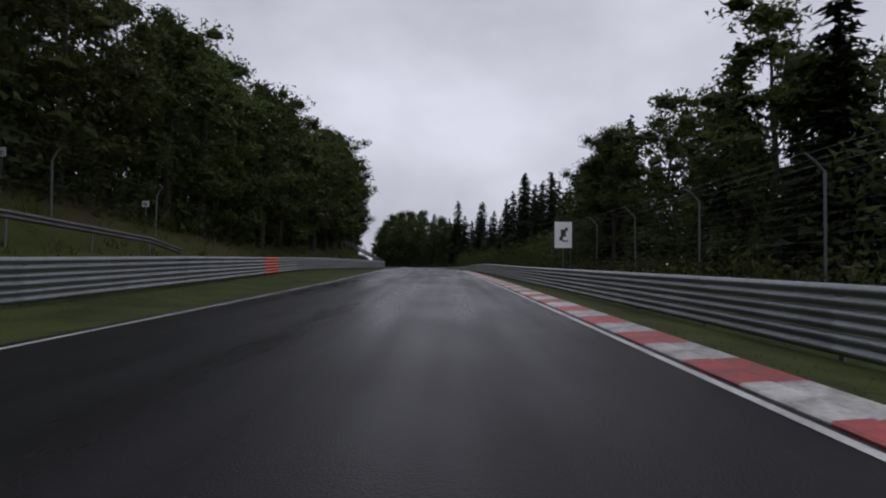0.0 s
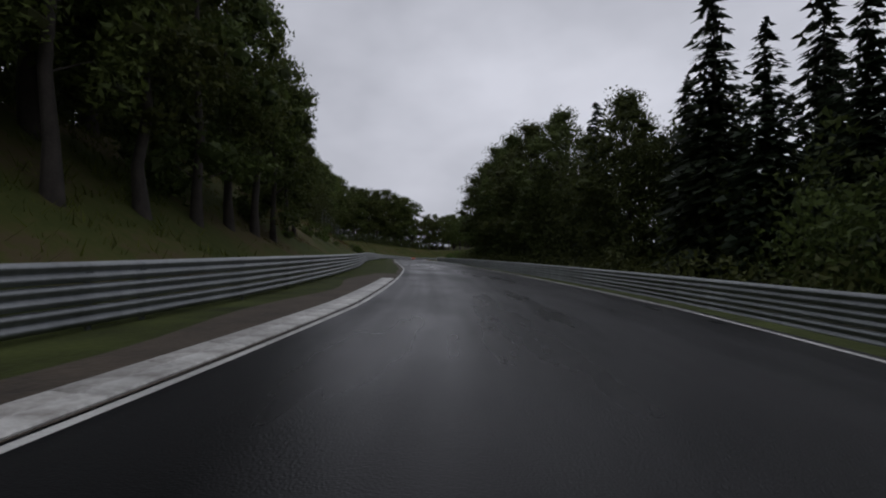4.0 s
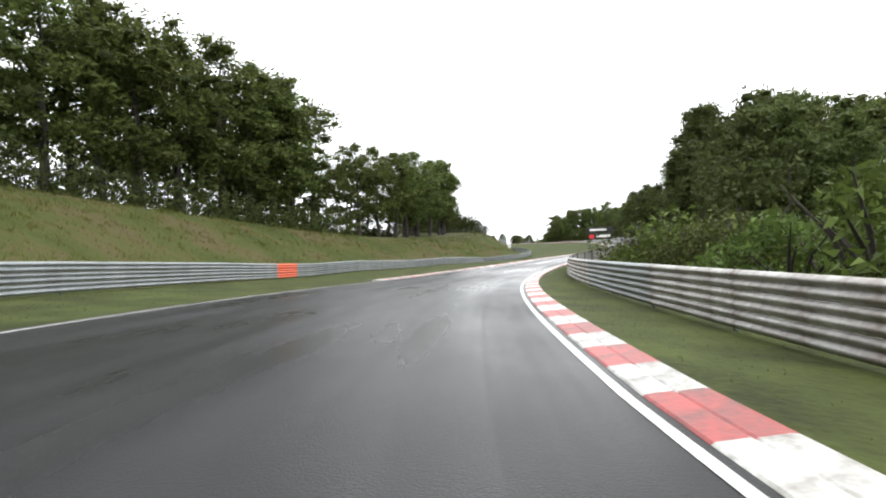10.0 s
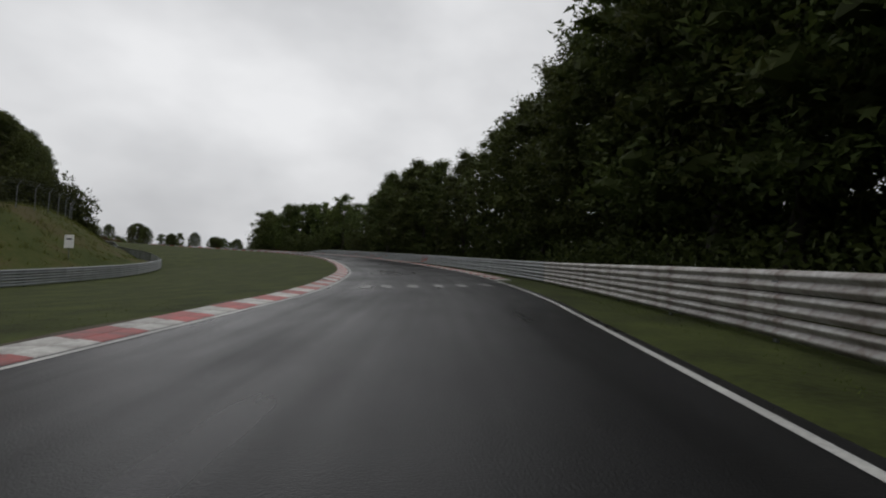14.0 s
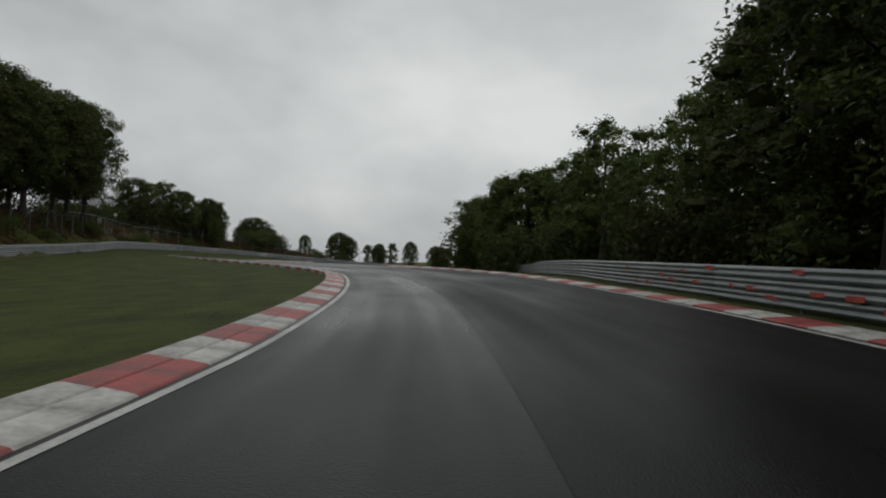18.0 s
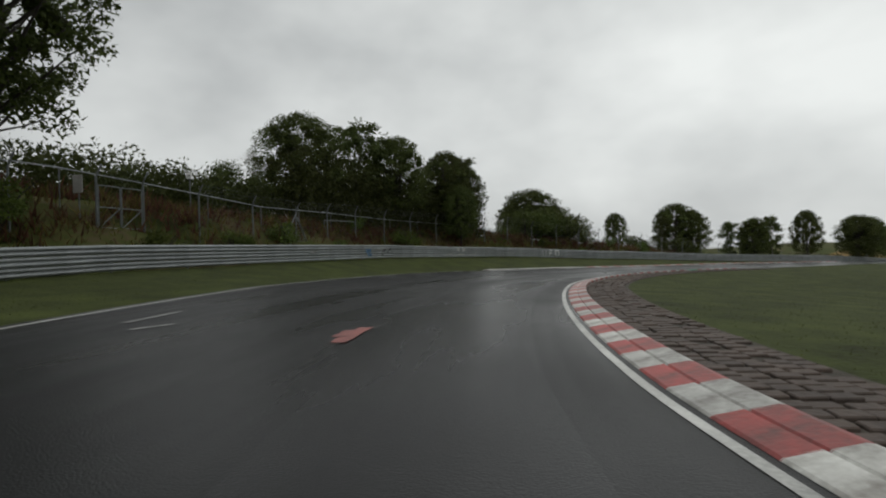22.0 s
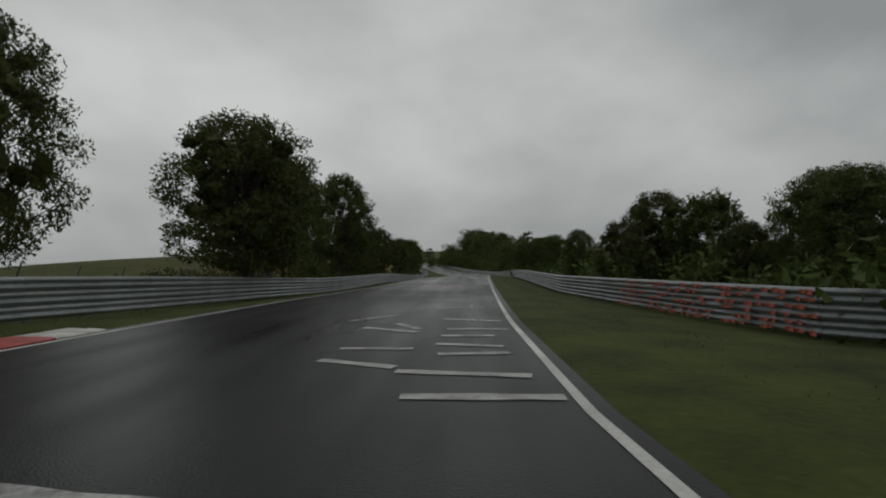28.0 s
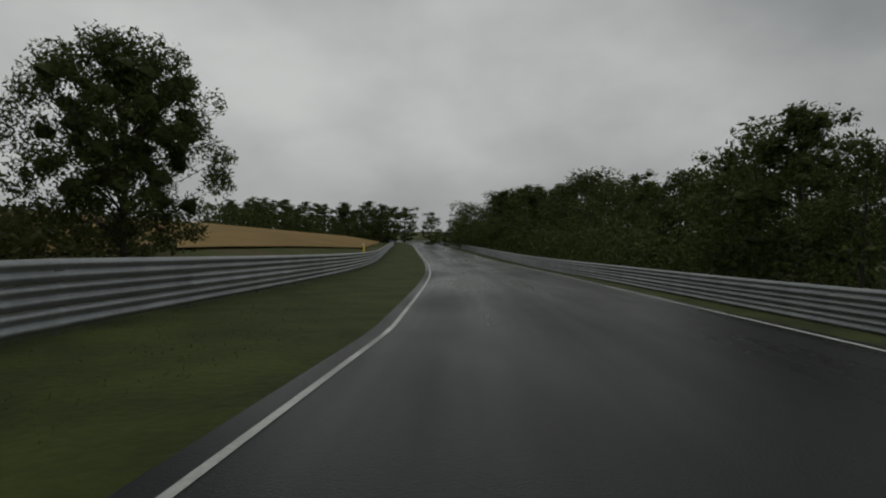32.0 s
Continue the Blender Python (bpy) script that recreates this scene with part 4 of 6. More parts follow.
def dome_tree(kind, label, h, spread, seed, leaf, bark=None, low=0.25, clumps=100, per=210, size=0.17, mid=0.36, lump=0.2, inner=0.45):
    """A tree with a rounded crown: limbs run to many small leaf clumps that lie mostly near the outside of a dome."""
    rng = np.random.default_rng(seed)
    root = thing(kind, label, "tree", None, "trees along the track")
    verts, faces = [], []
    n = 6
    trunk = np.array([[0.010 * h * math.sin(k * 1.1 + seed), 0.010 * h * math.cos(k * 1.6 + seed), -0.4 + (0.8 * h + 0.4) * k / n] for k in range(n + 1)])
    trunk[:2, :2] = 0
    r0 = 0.018 * h
    tube(verts, faces, trunk, [r0 * (1.5 if k == 0 else 1 - 0.85 * k / n) for k in range(n + 1)])
    cs, rs = [], []
    for k in range(clumps):
        v = ((k + rng.uniform(0, 1)) / clumps) ** 0.85
        wide = math.sqrt(max(0.03, 1 - ((v - mid) / (1.02 - mid)) ** 2)) if v > mid else 1 - 0.38 * ((mid - v) / mid) ** 2
        a = k * 2.39996 + rng.uniform(-0.5, 0.5)
        q = inner + (1 - inner) * rng.uniform(0, 1) ** 0.5
        swell = 1 + 0.10 * math.sin(3 * a + seed) + 0.07 * math.sin(5 * a + 2.1 * seed + 4 * v)
        r = spread * wide * q * swell * 0.9
        c = np.array([math.cos(a) * r, math.sin(a) * r, h * (low + (0.955 - low) * v)])
        cs.append(c)
        rs.append(spread * lump * rng.uniform(0.75, 1.3))
        f = max(low * 0.75, (low + (0.9 - low) * v) * rng.uniform(0.55, 0.8))
        st = np.array([np.interp(f * h, trunk[:, 2], trunk[:, 0]), np.interp(f * h, trunk[:, 2], trunk[:, 1]), f * h])
        if k % 3 < 2:
            rb = r0 * 0.42 * (1.15 - f)
            tube(verts, faces, [st, st * 0.45 + c * 0.55 + np.array([0, 0, -0.05 * r]), c], [rb, rb * 0.6, rb * 0.15], 5)
    v, f = clump_leaves(np.array(cs), rs, per, size, rng, 0.72)
    mesh_object("trunk", verts, faces, bark or M_BARK, root, smooth_shade=True)
    mesh_object("crown", v, f, leaf, root)
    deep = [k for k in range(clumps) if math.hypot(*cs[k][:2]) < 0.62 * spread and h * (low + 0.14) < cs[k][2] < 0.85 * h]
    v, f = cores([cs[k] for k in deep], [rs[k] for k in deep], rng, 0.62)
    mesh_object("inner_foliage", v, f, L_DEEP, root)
    return root


def bare_tree(label, h, seed):
    """A dead tree: a trunk that forks again and again into thin bare twigs."""
    rng = np.random.default_rng(seed)
    root = thing("bare_tree", label, "tree", None, "trees along the track")
    verts, faces, twig_v, twig_f = [], [], [], []

    def grow(p, d, ln, r, level):
        q = p + d * ln
        tube(verts if level < 2 else twig_v, faces if level < 2 else twig_f, [p, (p + q) / 2 + rng.normal(size=3) * 0.03 * ln, q], [r, r * 0.8, r * 0.6], 5)
        if level < 5:
            for k in range(3):
                e = d + rng.normal(size=3) * 0.42
                e[2] = abs(e[2]) + 0.15
                grow(q, e / np.linalg.norm(e), ln * rng.uniform(0.62, 0.82), r * 0.58, level + 1)

    grow(np.array([0, 0, -0.3]), np.array([0.02, 0, 1.0]), h * 0.3, h * 0.012, 0)
    mesh_object("trunk", verts, faces, M_BIRCH, root)
    mesh_object("twig_spray", twig_v, twig_f, M_BIRCH, root)
    return root


def spruce(label, h, spread, seed, tiers=30, per=30):
    """A spruce: whorls of drooping boughs that shorten upwards, each with needle sprays."""
    rng = np.random.default_rng(seed)
    root = thing("spruce_tree", label, "tree", None, "trees along the track")
    verts, faces = [], []
    tube(verts, faces, [np.array([0, 0, -0.4]), np.array([0.006 * h, 0, h * 0.5]), np.array([0.004 * h, 0.004 * h, h * 0.99])], [0.014 * h, 0.008 * h, 0.01], 7)
    vs = []
    for t in range(tiers):
        f = 0.06 + 0.93 * (t / (tiers - 1))
        r = spread * (1.02 - f) ** 0.72 * rng.uniform(0.72, 1.08)
        n = max(6, int(per * (1.1 - f)))
        a = 2 * math.pi * (np.arange(n) + rng.uniform(-0.4, 0.4, n)) / n
        ln = r * rng.uniform(0.6, 1.15, n) + 0.1
        z = f * h + rng.uniform(-0.35, 0.35, n)
        for j in range(7):
            q = (j + rng.uniform(0, 1, n)) / 7
            d = ln * q
            side = rng.uniform(-0.30, 0.30, n) * (ln * 0.5 + 0.15) * (1 - 0.4 * q)
            x, y = np.cos(a) * d - np.sin(a) * side, np.sin(a) * d + np.cos(a) * side
            zz = z - 0.30 * d + rng.uniform(-0.15, 0.12, n)
            s = (0.34 + 0.10 * ln)[:, None] * rng.uniform(0.7, 1.25, (n, 1))
            out = np.stack([np.cos(a), np.sin(a), -0.45 + 0 * a], -1)
            w = np.stack([-np.sin(a), np.cos(a), rng.uniform(-0.8, 0.8, n)], -1)
            p = np.stack([x, y, zz], -1)
            vs.append(np.stack([p - w * s * 0.40 - out * s * 0.3, p + w * s * 0.40 - out * s * 0.3, p + out * s * 0.8], 1).reshape(-1, 3))
    v = np.concatenate(vs)
    mesh_object("trunk", verts, faces, M_BARK, root, smooth_shade=True)
    mesh_object("crown", v, np.arange(len(v)).reshape(-1, 3), L_SPRUCE, root)
    return root


def shrub(label, h, spread, seed, leaf, clumps=12, per=130, size=0.15):
    rng = np.random.default_rng(seed)
    root = thing("shrub", label, "shrub", None, "shrubs along the track")
    verts, faces, cs, rs = [], [], [], []
    for b in range(7):
        a, ln = rng.uniform(0, 6.28), spread * rng.uniform(0.3, 0.8)
        en = np.array([math.cos(a) * ln, math.sin(a) * ln, h * rng.uniform(0.5, 0.85)])
        tube(verts, faces, [np.array([0, 0, -0.2]), en * 0.5 + np.array([0, 0, 0.1 * h]), en], [0.05, 0.035, 0.01], 5)
    for c in range(clumps):
        a, r = rng.uniform(0, 6.28), spread * math.sqrt(rng.uniform(0, 1)) * 0.8
        cs.append(np.array([math.cos(a) * r, math.sin(a) * r, h * rng.uniform(0.18, 0.82) * (1 - 0.35 * r / spread)]))
        rs.append(0.32 * spread * rng.uniform(0.8, 1.3))
    v, f = clump_leaves(np.array(cs), rs, per, size, rng)
    v[:, 2] = np.maximum(v[:, 2], 0.02)
    mesh_object("stem", verts, faces, M_BARK, root)
    mesh_object("foliage", v, f, leaf, root)
    return root


OAKS = [tree("oak_tree", "tall dark green oak tree at the edge of the wood", 18, 5.0, 11 + i, L_OAK, clumps=88, per=84, low=0.10, size=0.32) for i in range(4)]
OAKS_FINE = [tree("oak_tree", "tall dark oak tree with dense leaves over the guard rail", 18, 5.0, 211 + i, L_OAK, clumps=92, per=150, low=0.10, size=0.235) for i in range(3)]
OAKS_DEEP = [tree("oak_tree", "dark oak tree deeper in the wood", 18, 5.0, 21 + i, L_OAK, clumps=60, per=52, low=0.08, size=0.46) for i in range(2)]
BEECHES_DEEP = [tree("beech_tree", "beech tree deeper in the wood", 20, 4.8, 41 + i, L_BEECH, clumps=60, per=52, low=0.12, size=0.48) for i in range(2)]
BEECHES = [tree("beech_tree", "tall green beech tree with a bare lower trunk", 20, 4.6, 31 + i, L_BEECH, clumps=84, per=92, low=0.20, size=0.32) for i in range(4)]
MAPLES_FAR = [tree("maple_tree", "rounded green maple tree in the distance", 10, 4.3, 51 + i, L_OAK, clumps=76, per=66, low=0.18, size=0.27, ragged=0.15) for i in range(3)]
MAPLES = [dome_tree("maple_tree", "rounded roadside maple tree with a dense dark crown", 10, 4.3, 151 + i, L_OAK, low=0.20, clumps=170, per=170, size=0.155, lump=0.165, inner=0.25) for i in range(3)]
ASHES = [dome_tree("ash_tree", "tall dark tree with an airy crown on a bare lower trunk", 18, 4.6, 161 + i, L_OAK, low=0.20, clumps=120, per=190, size=0.25, mid=0.5, lump=0.23, inner=0.2) for i in range(3)]
BIRCHES = [grown_tree("birch_tree", "slender birch tree with loose hanging foliage", 11, 2.6, 171 + i, L_BIRCH, bark=M_BIRCH, low=0.18, limbs=22, forks=7, twigs=6, leaves=18, size=0.18, droop=0.5, twig=0.8, ragged=0.45) for i in range(2)]
CHERRIES = [grown_tree("cherry_tree", "roadside cherry tree with long spiky boughs", 7.5, 3.4, 181 + i, L_OAK, low=0.16, limbs=24, forks=8, twigs=6, leaves=20, size=0.16, ragged=0.35, twig=0.75, peak=0.3, up=0.7) for i in range(2)]
PALES = [grown_tree("lime_tree", "thin round roadside tree with sparse pale leaves", 7.0, 2.6, 191, L_BIRCH, low=0.3, limbs=20, forks=8, twigs=4, leaves=8, size=0.12, ragged=0.1, twig=0.6, up=0.8)]
SPRUCES = [spruce("dark spruce tree among the wood beside the track", 19, 3.6, 91 + i) for i in range(3)]
SHRUBS = [shrub("leafy green shrub growing behind the guard rail", 2.4, 1.7, 101 + i, L_BUSH) for i in range(3)]
DARKS = [shrub("dark green thicket under the trees", 4.0, 2.8, 111 + i, L_OAK, clumps=18, per=130, size=0.22) for i in range(2)]
KINDS = {"bare": ([bare_tree("leafless pale dead tree among green ones", 12, 7)], 12.0), "oak": (OAKS, 17.2), "beech": (BEECHES, 18.6), "oak_fine": (OAKS_FINE, 17.2), "oak_deep": (OAKS_DEEP, 17.2), "beech_deep": (BEECHES_DEEP, 18.6), "maple": (MAPLES, 10.2), "ash": (ASHES, 18.0), "maple_far": (MAPLES_FAR, 9.8), "birch": (BIRCHES, 12.2), "cherry": (CHERRIES, 8.5), "pale": (PALES, 8.0),
         "spruce": (SPRUCES, 18.9), "shrub": (SHRUBS, 2.0), "dark": (DARKS, 3.1)}


def plant(kind, u, lat, h, wide=1.0):
    """A tree or shrub at a place of the plan, scaled to the height h."""
    protos, full = KINDS[kind]
    proto = protos[int(rnd.integers(len(protos)))]
    p = at(u, lat)
    p.z = on_ground(p.x, p.y) - 0.05
    s = h / full
    m = Matrix.Translation(p) @ Matrix.Rotation(rnd.uniform(0, 6.28), 4, "Z") @ Matrix.Diagonal((s * wide, s * wide, s, 1))
    return copy_thing(proto, m)


def belt(kinds, u0, u1, lat0, lat1, n, h0, h1, wide=1.0):
    """n trees spread over a stretch of the plan."""
    for i in range(n):
        u = u0 + (u1 - u0) * (i + rnd.uniform(0.1, 0.9)) / n
        plant(kinds[int(rnd.integers(len(kinds)))], u, rnd.uniform(lat0, lat1), rnd.uniform(h0, h1), wide * rnd.uniform(0.9, 1.15))


def stand(kind, u, lat, top, wide=1.0):
    """A tree whose crown ends 'top' metres over the road's level there."""
    p = at(u, lat)
    c, _ = curve(u)
    h = c[0, 2] + top - on_ground(p.x, p.y)
    return plant(kind, u, lat, max(2.0, h), wide)


def row(kinds, text, wide=1.0, behind=0.0, lower=0.0):
    """Trees along an edge of a wood; the text gives u:lateral:top for each."""
    for spot in text.split():
        u, lat, top = (float(v) for v in spot.split(":"))
        k = kinds[int(rnd.integers(len(kinds)))]
        stand(k, u, lat, top, wide * rnd.uniform(0.92, 1.12))
        if behind:
            k = kinds[int(rnd.integers(len(kinds)))]
            stand(k.replace("_fine", "") + "_deep" if k in ("oak", "beech", "oak_fine") else k, u + rnd.uniform(-0.12, 0.12), lat + math.copysign(behind * rnd.uniform(0.8, 1.3), lat), top - lower + rnd.uniform(-1.5, 0.5), wide)


def thicket(u0, u1, lat0, lat1, top0, top1, n, label, size=0.6, leaf=None):
    """A dense band of undergrowth and boughs that fills a wood; top0 and top1 are over the ground."""
    rng = np.random.default_rng(int(u0 * 100 + abs(lat0)) + 500)
    u, f = rng.uniform(u0, u1, n), rng.uniform(0, 1, n)
    lat = lat0 + (lat1 - lat0) * rng.uniform(0, 1, n)
    c, nn = curve(u)
    x, y = c[:, 0] + nn[:, 0] * lat, c[:, 1] + nn[:, 1] * lat
    z = terrain(x, y)
    ridge = 0.75 + 0.25 * np.sin(u * 31 + lat) * np.sin(u * 13 + 2)
    top = (top0 + (top1 - top0) * (u - u0) / (u1 - u0)) * ridge
    p = np.stack([x, y, z + 0.1 + f ** 1.35 * top], -1)
    v, fc = clump_leaves(p, np.full(n, 0.5), 3, size, rng)
    ob = mesh_object("undergrowth", v, fc, leaf or L_DEEP)
    return tagged(ob, label, "undergrowth", "", "stuff")


# first wood, both sides
row(["oak", "oak", "beech"], "-0.3:17:17 0.1:18:17.5 0.5:17:17 0.85:18:17.3 1.02:19:17 1.2:18:17.3 1.4:18:17.2 1.6:18:17.8 1.8:17:17.8 2.05:17:17.6 2.25:17:17.6 2.5:16:18.2 2.75:15.5:18.9 3.1:15.5:19.5 3.4:14.5:20 3.8:14:20 4.2:14:21", 1.15, 6, 1)
row(["oak", "beech"], "4.5:14.5:21 4.75:14:22 5.0:16:23.5 5.3:17:24 5.6:18:24.5 5.9:20:24.5 6.1:19:24 6.35:20:25 6.6:19:25 6.85:20:26 7.1:19:26 7.35:20:27 7.6:22:26", 1.15, 6, 0)
row(["oak", "beech"], "5.66:10.4:13 5.48:10:14 4.62:11.2:17.6 4.78:10.8:18 4.92:10.4:18.4 5.05:10.2:18 5.18:10:17 5.3:9.8:15", 0.95)
row(["oak", "spruce", "oak"], "1.0:24:20 1.7:24:20 2.4:24:21 3.1:23:21.5 3.8:22:22", 1.2)
thicket(-0.6, 5.8, 17, 24, 9, 13, 30000, "dark leafy undergrowth filling the wood on the bank", 0.42)
row(["oak", "spruce"], "0.5:-17:14 0.79:-17:14.2 0.94:-16.5:14.6 1.07:-17:14 1.2:-18:12.3 1.4:-17:13.9 1.74:-17:14.5 2.1:-17:13.2 2.41:-17:13.2 2.7:-17:11", 1.1, 5, 1)
row(["oak_fine"], "1.62:-14.5:12.6 1.7:-15:13 1.8:-15.5:13 1.9:-16:13 2.0:-16.5:12.4", 1.1)
row(["spruce"], "2.95:-16:14 3.13:-15.5:11.5 3.32:-16:13.4 3.42:-18:14.5 3.5:-15.5:15.8 3.7:-17:16.8 3.85:-16:14 4.05:-16.5:13.2 4.28:-16:11.6 4.46:-17:11 4.65:-16.5:14.2 4.85:-18:12 5.0:-16.5:12.5 5.16:-16.5:16.5 5.35:-18:13", 1.15, 5, 0)
row(["oak_fine", "oak_fine", "spruce"], "5.52:-16:13.5 5.8:-17:15 6.1:-16.5:17 6.4:-16:17.5 6.7:-15.5:18 7.0:-15:18 7.25:-15:17 7.44:-15.5:14.5 7.6:-15.5:12", 1.15, 5, 1)
thicket(0.2, 5.4, -15, -20, 9, 7, 14000, "dark leafy undergrowth under the spruces", 0.4)
thicket(5.4, 7.25, -13.5, -19, 15, 13, 22000, "dark leafy undergrowth under the oaks", 0.34)
thicket(1.9, 4.8, -12, -15.5, 5.2, 4.4, 11000, "green leafy bushes before the spruces", 0.28, L_OAK)
thicket(0.3, 7.6, -9.5, -14, 1.6, 2.2, 6000, "tangled weeds and brambles behind the guard rail", 0.25, L_OAK)
# bank with beeches, and trees on the other side
row(["beech", "oak"], "8.05:22:18 8.2:23:18.8 8.4:23:20.4 8.7:24:24.4 8.95:25:27 9.2:27:28.5 9.5:30:30", 1.15, 6, 0)
row(["beech"], "9.8:33:31 10.05:35:32 10.3:37:32.5 10.55:39:33 10.8:41:32.5 11.05:43:32 11.3:45:32 11.6:48:31.5 11.85:48:31.2 12.1:48:31.9 12.3:48:31.6 12.55:48:31 12.8:48:31.4 13.05:48:30.8 13.25:48:29.8 13.45:48:28.6 13.75:48:26.8", 1.35, 6, 1)
row(["beech"], "14.3:46:22 14.7:46:21.5 15.1:45:21.6 15.6:45:21.6 16.1:45:22 16.6:44:21.5 17.05:44:22 17.4:44:23 17.66:44:23.2", 1.25, 7, 1)
thicket(8.6, 13.9, 40, 56, 6.0, 5.0, 16000, "dark thicket behind the trunks of the beeches", 0.45)
thicket(5.6, 8.85, 18.5, 28, 13, 11, 40000, "dark leafy undergrowth at the foot of the beeches", 0.3)
thicket(8.85, 9.6, 25, 33, 10, 8, 12000, "dark leafy undergrowth at the foot of the beeches", 0.32)
thicket(9.6, 16.5, 50, 58, 2.0, 2.5, 3000, "low scrub under the beeches", 0.5)
row(["oak", "beech"], "12.1:-18:11.2 12.4:-19:12.3 12.7:-20:13.3 13.0:-20:14.6 13.3:-20:16 13.6:-19:18", 1.15, 5, 1)
stand("birch", 12.3, -16, 13.6, 1.2)
row(["oak"], "14.0:-25:12 14.2:-27:15 14.45:-29:17 14.7:-32:19 15.0:-34:20", 1.2)
row(["spruce"], "14.7:-38:31 14.8:-40:28 14.95:-39:32 15.2:-41:30 15.5:-40:34", 0.75)
belt(["shrub", "dark"], 9.4, 12.3, -10.5, -7.5, 22, 2.0, 3.6)
thicket(11.6, 16.2, -8.5, -13, 2.6, 2.8, 6500, "dark brambles behind the stained guard rail", 0.26, L_OAK)
thicket(7.5, 12.0, -12.5, -19, 3.2, 4.0, 8000, "low leafy bushes behind the guard rail", 0.32, L_OAK)
thicket(11.8, 15.8, -12.5, -18, 10, 12, 12500, "dark leafy undergrowth at the edge of the wood", 0.4)
# wood along the other side
row(["oak_fine"], "13.6:-13:17 13.9:-13:18 14.2:-13.5:19 14.5:-13:19 14.8:-13:20.5 15.1:-13:20.5 15.4:-13:21.5 15.7:-13.5:21.5 15.95:-13.5:20.4 16.2:-14:19.4 16.45:-14:19.2 16.73:-14:19.2 17.0:-14:18 17.3:-14:16 17.6:-13.5:15 17.91:-13:14.8 18.11:-13:15", 1.15, 5, 0)
row(["oak_fine"], "18.25:-13:16 18.38:-13:14.4 18.63:-13:14.8 18.84:-15.5:14.4 19.0:-17:14.2 19.16:-18.5:13.2", 1.1, 5, 0.5)
row(["oak", "beech"], "19.51:-22:12.5 19.75:-24:11.9 20.03:-26:14.1 20.26:-28.5:12.6 20.5:-31:11.8 20.81:-34:13.1 21.1:-36:13.5 21.3:-37:13.5", 1.15, 5, 0.5)
row(["oak_fine"], "24.2:-38:12 24.35:-37:13 24.6:-37:13.5 24.9:-38:13 25.2:-39:12", 1.1)
row(["maple_far"], "23.4:-38:9 23.7:-38:10 23.95:-37:12", 1.2)
thicket(18.5, 19.6, -16.5, -22, 8, 7, 5000, "dark leafy undergrowth at the edge of the wood", 0.42)
thicket(15.8, 18.5, -12.5, -18, 9, 7, 9500, "dark leafy undergrowth at the edge of the wood", 0.42)
thicket(19.6, 21.3, -27, -37, 7, 6.5, 11000, "dark leafy undergrowth at the edge of the wood", 0.42)
row(["oak", "beech"], "21.5:-37:13.1 21.7:-37:13.0 21.9:-37:13.1 22.1:-37:13.3 22.3:-37:13.5 22.5:-37:13.6", 0.95)
# clump and scattered trees beside the double bend
row(["ash"], "20.7:36:18.1 21.0:34:18.1 21.3:31:18.6 21.6:28:19.2 21.9:25.5:19.8 22.12:24:20 22.3:22.5:19.8 22.5:21:19.9 22.72:21:20.2 22.96:20.9:21.3", 1.15)
row(["ash"], "21.15:37:18.6 21.45:34:19.1 21.75:31:19.1 22.0:28:19.2 22.25:26.5:19 22.45:25:18.8", 1.15)
row(["oak_deep"], "20.5:42:15 20.9:41:16 21.3:38:16 21.7:34:16 22.0:31:16 22.3:28:15", 1.2)
thicket(19.8, 22.9, 27, 38, 6.5, 5.0, 16000, "dark scrub under the tall trees", 0.45)
row(["maple_far"], "23.5:28:8.2 23.6:26:7.9 23.7:30:8.7 23.8:27:9.4 23.9:31:9.1 24.0:28:9.0 24.1:33:9.0", 1.1)
thicket(23.2, 24.1, 25, 32, 4.0, 4.5, 9000, "dark bushes behind the wire fence", 0.28)
stand("maple", 24.19, 27.0, 15.4, 1.05)
stand("birch", 24.5, 26.0, 17.3, 1.2)
stand("maple", 24.62, 23.5, 14.4, 0.95)
stand("maple", 25.0, 23.5, 14.0, 0.9)
stand("birch", 25.2, 24.5, 15.0, 1.3)
stand("maple", 25.27, 26.0, 13.6, 0.85)
stand("maple", 24.95, 20.5, 9.6, 0.8)
thicket(24.0, 25.3, 22, 29, 8, 6.5, 24000, "dark green bushes between the trees", 0.26)
stand("bare", 24.3, 39, 16.3, 1.1)
stand("maple", 26.41, 33.0, 12.6, 1.35)
stand("maple", 26.6, 31.5, 10.2, 1.1)
stand("maple", 26.3, 34.5, 10.4, 1.1)
belt(["dark"], 25.7, 26.4, 21.5, 25, 7, 3.2, 4.5)
belt(["dark"], 27.0, 27.8, 19, 24, 6, 2.4, 3.2)
stand("maple", 27.08, 27.0, 8.9, 0.75)
stand("birch", 27.3, 21.5, 9.0, 0.9)
stand("maple", 27.55, 22.6, 10.6, 1.1)
stand("maple", 27.68, 21.6, 9.4, 0.95)
stand("birch", 27.9, 18, 8.2, 1.1)
